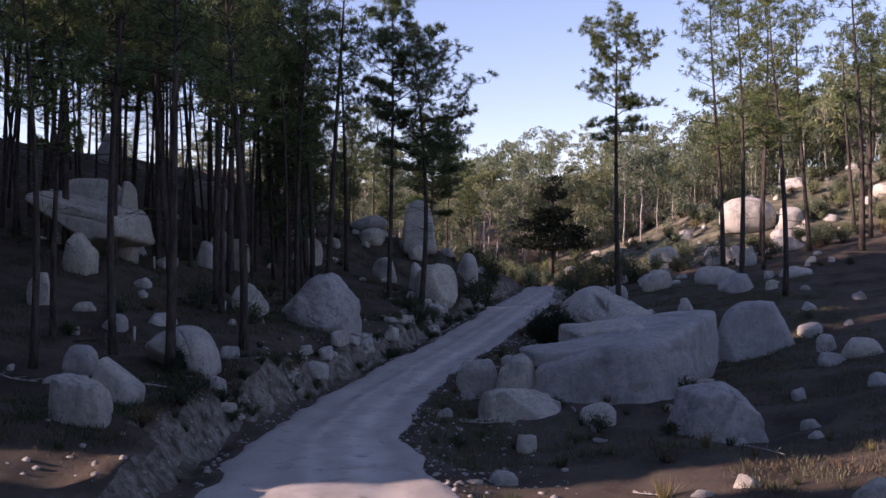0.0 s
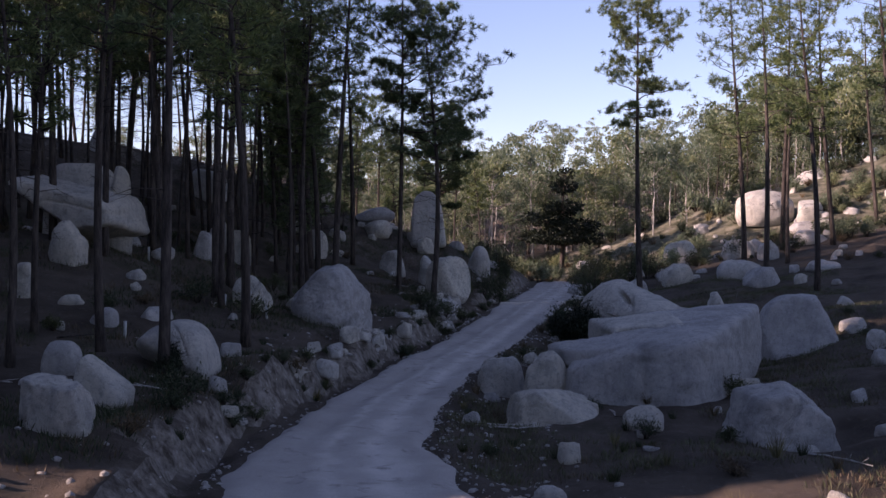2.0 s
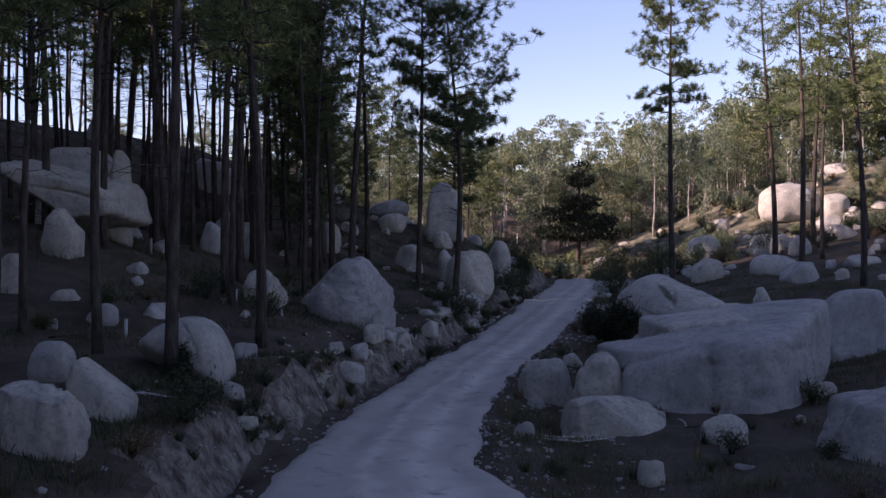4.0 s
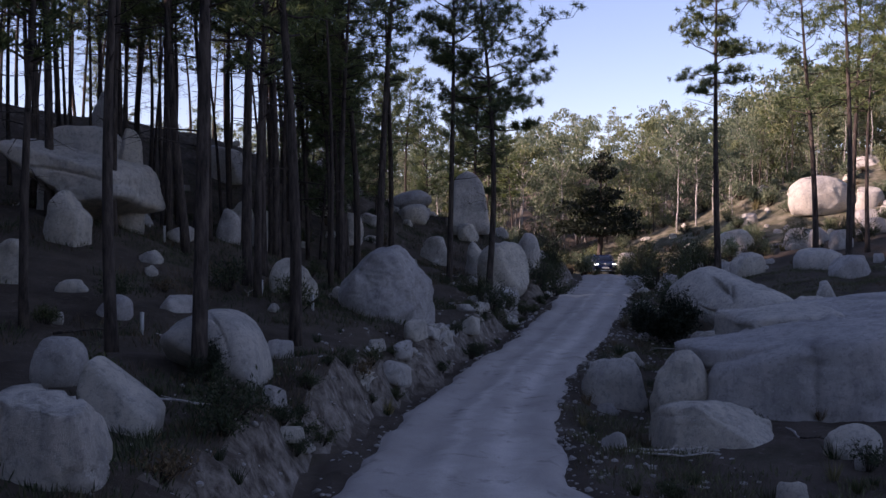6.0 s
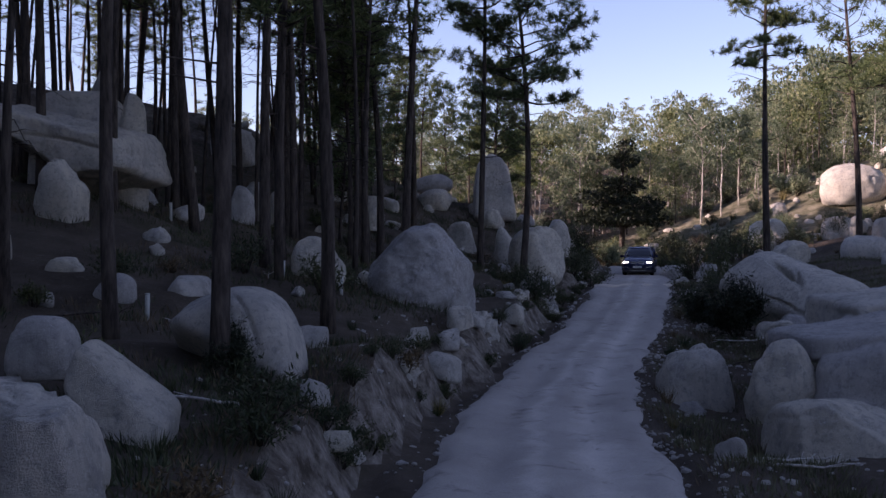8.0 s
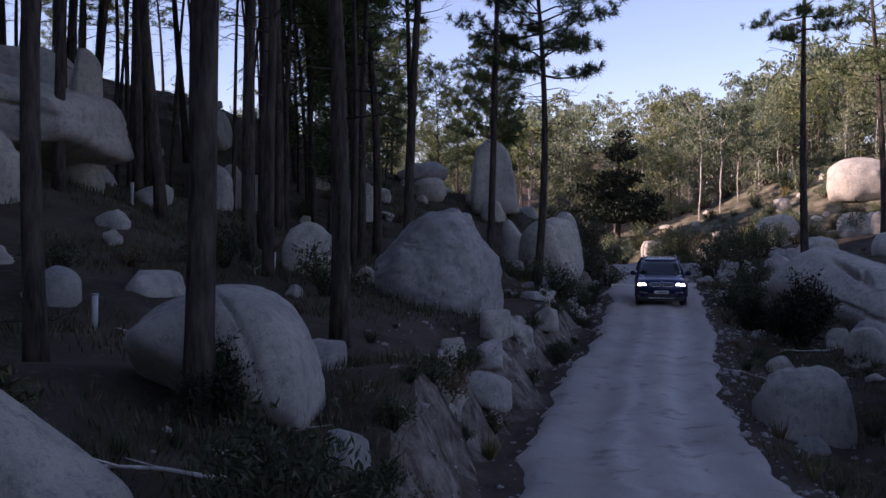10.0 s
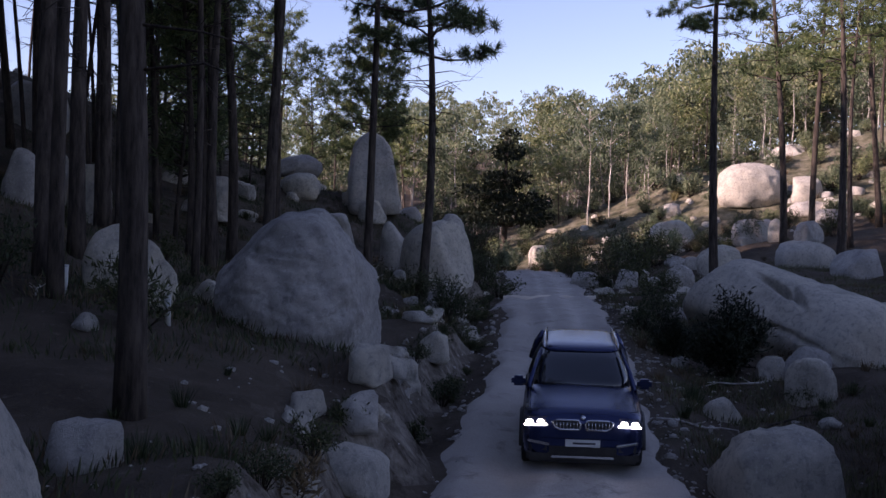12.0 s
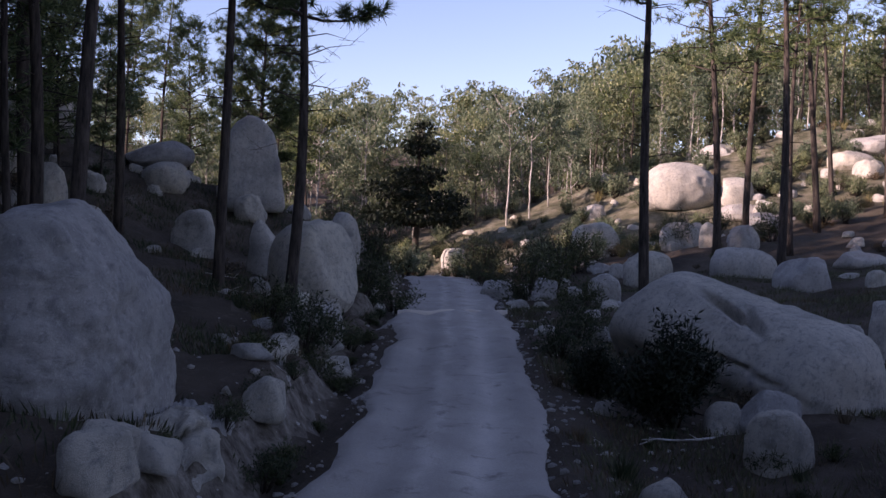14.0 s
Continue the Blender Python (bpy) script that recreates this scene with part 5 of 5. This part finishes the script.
        at_part("sill", box_mesh("sill", (0.10, 2.2, 0.16), BLACK, 0.03), car, side * 0.925, 0.0, 0.34)
        for y in (-1.42, 1.44):
            arch = [(side * 0.935, y + 0.47 * math.cos(a), 0.36 + 0.47 * math.sin(a)) for a in [math.pi * k / 12 for k in range(13)]]
            part("wheel_arch", mesh_of("wheel_arch", *tube(arch, [0.045] * 13, 6), BLACK), car)
    at_part("lower_intake", box_mesh("lower_intake", (1.05, 0.06, 0.16), BLACK, 0.02), car, 0, -2.335, 0.44)
    at_part("skid_bar", box_mesh("skid_bar", (0.95, 0.05, 0.035), CHROME, 0.012), car, 0, -2.35, 0.335)
    at_part("bumper_skirt", box_mesh("bumper_skirt", (1.70, 0.26, 0.20), BLACK, 0.05), car, 0, -2.21, 0.33)
    plate = at_part("number_plate", box_mesh("number_plate", (0.52, 0.015, 0.11), PLATE, 0.004), car, 0, -2.385, 0.555)
    at_part("plate_bar", box_mesh("plate_bar", (0.34, 0.004, 0.028), LAMP_HOUSE, 0), plate, 0.02, -0.009, 0)
    part("badge", mesh_of("badge", *tube([(0, -2.335, 0.935), (0, -2.35, 0.945)], [0.04, 0.036], 14), CHROME), car)
    part("bonnet_line", mesh_of("bonnet_line", *tube([(-0.84, -1.0, 1.085), (-0.82, -2.05, 0.985), (0, -2.27, 0.975), (0.82, -2.05, 0.985), (0.84, -1.0, 1.085)], [0.006] * 5, 4), BLACK), car)
    at_part("wiper", box_mesh("wiper", (0.62, 0.02, 0.015), BLACK, 0), car, 0.2, -0.93, 1.14, 40, 0, 4)
    at_part("tail_lamp", box_mesh("tail_lamp", (1.5, 0.05, 0.12), make_plain("red_lamp", (0.25, 0.01, 0.01), 0.2), 0.02), car, 0, 2.31, 0.93)
    wheels = []
    for sx in (-1, 1):
        for y in (-1.42, 1.44):
            tyre_rings = [(0.115, 0.27), (0.125, 0.33), (0.10, 0.368), (0.0, 0.375), (-0.10, 0.368), (-0.125, 0.33), (-0.115, 0.27)]
            rings = [[(x, r0 * math.cos(2 * math.pi * k / 28), r0 * math.sin(2 * math.pi * k / 28)) for k in range(28)] for x, r0 in tyre_rings]
            wheel = new("wheel", mesh_of("wheel", *ring_loft(rings), RUBBER))
            wheel.parent = car
            wheel.matrix_local = pose(sx * 0.815, y, 0.37)
            part("rim", mesh_of("rim", *tube([(-0.128, 0, 0), (0.128, 0, 0)], [0.235, 0.235], 20), LAMP_HOUSE), wheel)
            for k in range(5):
                a = 2 * math.pi * k / 5
                sp = box_mesh("spoke", (0.27, 0.05, 0.20), CHROME, 0.012)
                at_part("spoke", sp, wheel, 0, 0.125 * math.sin(-a), 0.125 * math.cos(a), math.degrees(a))
            wheels.append((wheel, sx, y))
    tagged(car, "dark blue sport utility car with lit headlights", "car")
    return car, wheels


car, wheels = suv()
CAR_T = (0.0, 3.0, 5.5, 6.5, 7.0, 7.5, 8.0, 9.2, 10.5, 11.0, 11.4, 11.7, 12.0, 12.5, 13.0, 13.5, 14.0)
CAR_Y = (150.0, 124.0, 101.3, 91.5, 88.0, 84.4, 80.3, 69.3, 57.4, 53.9, 49.8, 47.2, 44.5, 40.4, 36.0, 31.4, 26.8)


def car_x(y):
    return float(np.interp(y, (20, 28, 33, 38.5, 43.2, 45.4, 47.8, 51.5, 55, 60, 66, 70, 78, 86, 88.6, 99, 120, 150), (-2.4, -3.0, -2.8, -2.3, -1.06, -0.47, 0.12, 1.12, 1.98, 3.1, 4.4, 5.2, 6.85, 8.85, 9.25, 9.7, 6.0, -10)))


def car_pose(t):
    y = float(np.interp(t, CAR_T, CAR_Y))
    dx = car_x(y + 2.0) - car_x(y - 2.0)
    dz = float(road_z(y + 1.4) - road_z(y - 1.4))
    return pose(0.5 * (car_x(y + 1.4) + car_x(y - 1.4)), y, float(0.5 * (road_z(y + 1.4) + road_z(y - 1.4))) - 0.035, math.degrees(math.atan2(dz, 2.8)), 0, -math.degrees(math.atan2(dx, 4.0)))


def sun_streak():
    """Streak of sun across the track where it crests, put into a raised pale band."""
    us = np.linspace(-1.0, 1.12, 30)
    vs = np.linspace(-1, 1, 7)
    gu, gv = np.meshgrid(us, vs, indexing="ij")
    y = 69.0 + 0.5 * gu + 0.22 * np.sin(gu * 4) + gv * (0.24 + 0.1 * vnoise(gu * 3, 0, 0, 4))
    x = road_x(y) + gu * road_half(y)
    z = road_z(y) + 0.05 + 0.10 * (1 - gv ** 2) * (0.7 + 0.5 * vnoise(gu * 5, 1, 0, 6)) - 0.10 * smooth(0.6, 1.0, np.abs(gv)) - 0.05 * smooth(0.8, 1.1, gu)
    # paler than the road: sunlight put into the base colour
    m = make_plain("sun_streak_sand", (0.62, 0.53, 0.43), 0.95, 0, 0.1, 0.25)
    tagged(new("sun_streak", mesh_of("sun_streak", np.stack([x, y, z], -1).reshape(-1, 3), grid_faces(30, 7), m)), "low pale band across the track, coloured like a streak of sun", "sand", "", "structure")


def fallen_branch(x, y, rz, length, seed, material, label):
    r = random.Random(seed)
    pts, p = [], Vector((-length / 2, 0, 0))
    for k in range(6):
        pts.append(p.copy())
        p += Vector((length / 5, r.uniform(-0.09, 0.09) * length, r.uniform(-0.01, 0.04) * length))
    bag = Bag()
    bag.add(tube(pts, [0.035 * (1 - 0.13 * k) * max(0.6, length / 2.2) for k in range(6)], 6))
    for k in (2, 3, 4):
        e = pts[k] + Vector((r.uniform(0.1, 0.35), r.uniform(-0.3, 0.3), r.uniform(0.02, 0.2))) * length * 0.6
        bag.add(tube([pts[k], e], [0.015, 0.006], 4))
    ob = new("fallen_branch", bag.mesh("fallen_branch", material))
    a, b = gz(x - 0.4 * length * math.cos(radians(rz)), y - 0.4 * length * math.sin(radians(rz))), gz(x + 0.4 * length * math.cos(radians(rz)), y + 0.4 * length * math.sin(radians(rz)))
    ob.matrix_world = pose(x, y, 0.5 * (a + b) + 0.03, 0, -math.degrees(math.atan2(b - a, 0.8 * length)), rz)
    tagged(ob, label, "branch", "fallen branches")


def branches_on_ground():
    r = random.Random(23)
    for _ in range(34):
        y = r.uniform(22, 64)
        side = r.choice((-1, 1, 1))
        x = float(road_x(y)) + side * (float(road_half(y)) + r.uniform(0.8, 9))
        fallen_branch(x, y, r.uniform(0, 360), r.uniform(0.7, 2.2), r.randrange(999), r.choice((EUC_BARK, EUC_BARK, PINE_BARK)), "bleached fallen branch on stony soil")


sun_streak()
branches_on_ground()


def motions():
    walk(car, [(t / 10, car_pose(t / 10)) for t in range(0, 141, 2)])
    rows = [k * 2 / 30 for k in range(211)]
    for wheel, sx, y in wheels:
        walk(wheel, [(t, pose(sx * 0.815, y, 0.37, math.degrees((150.0 - float(np.interp(t, CAR_T, CAR_Y))) / 0.37))) for t in rows])


motions()
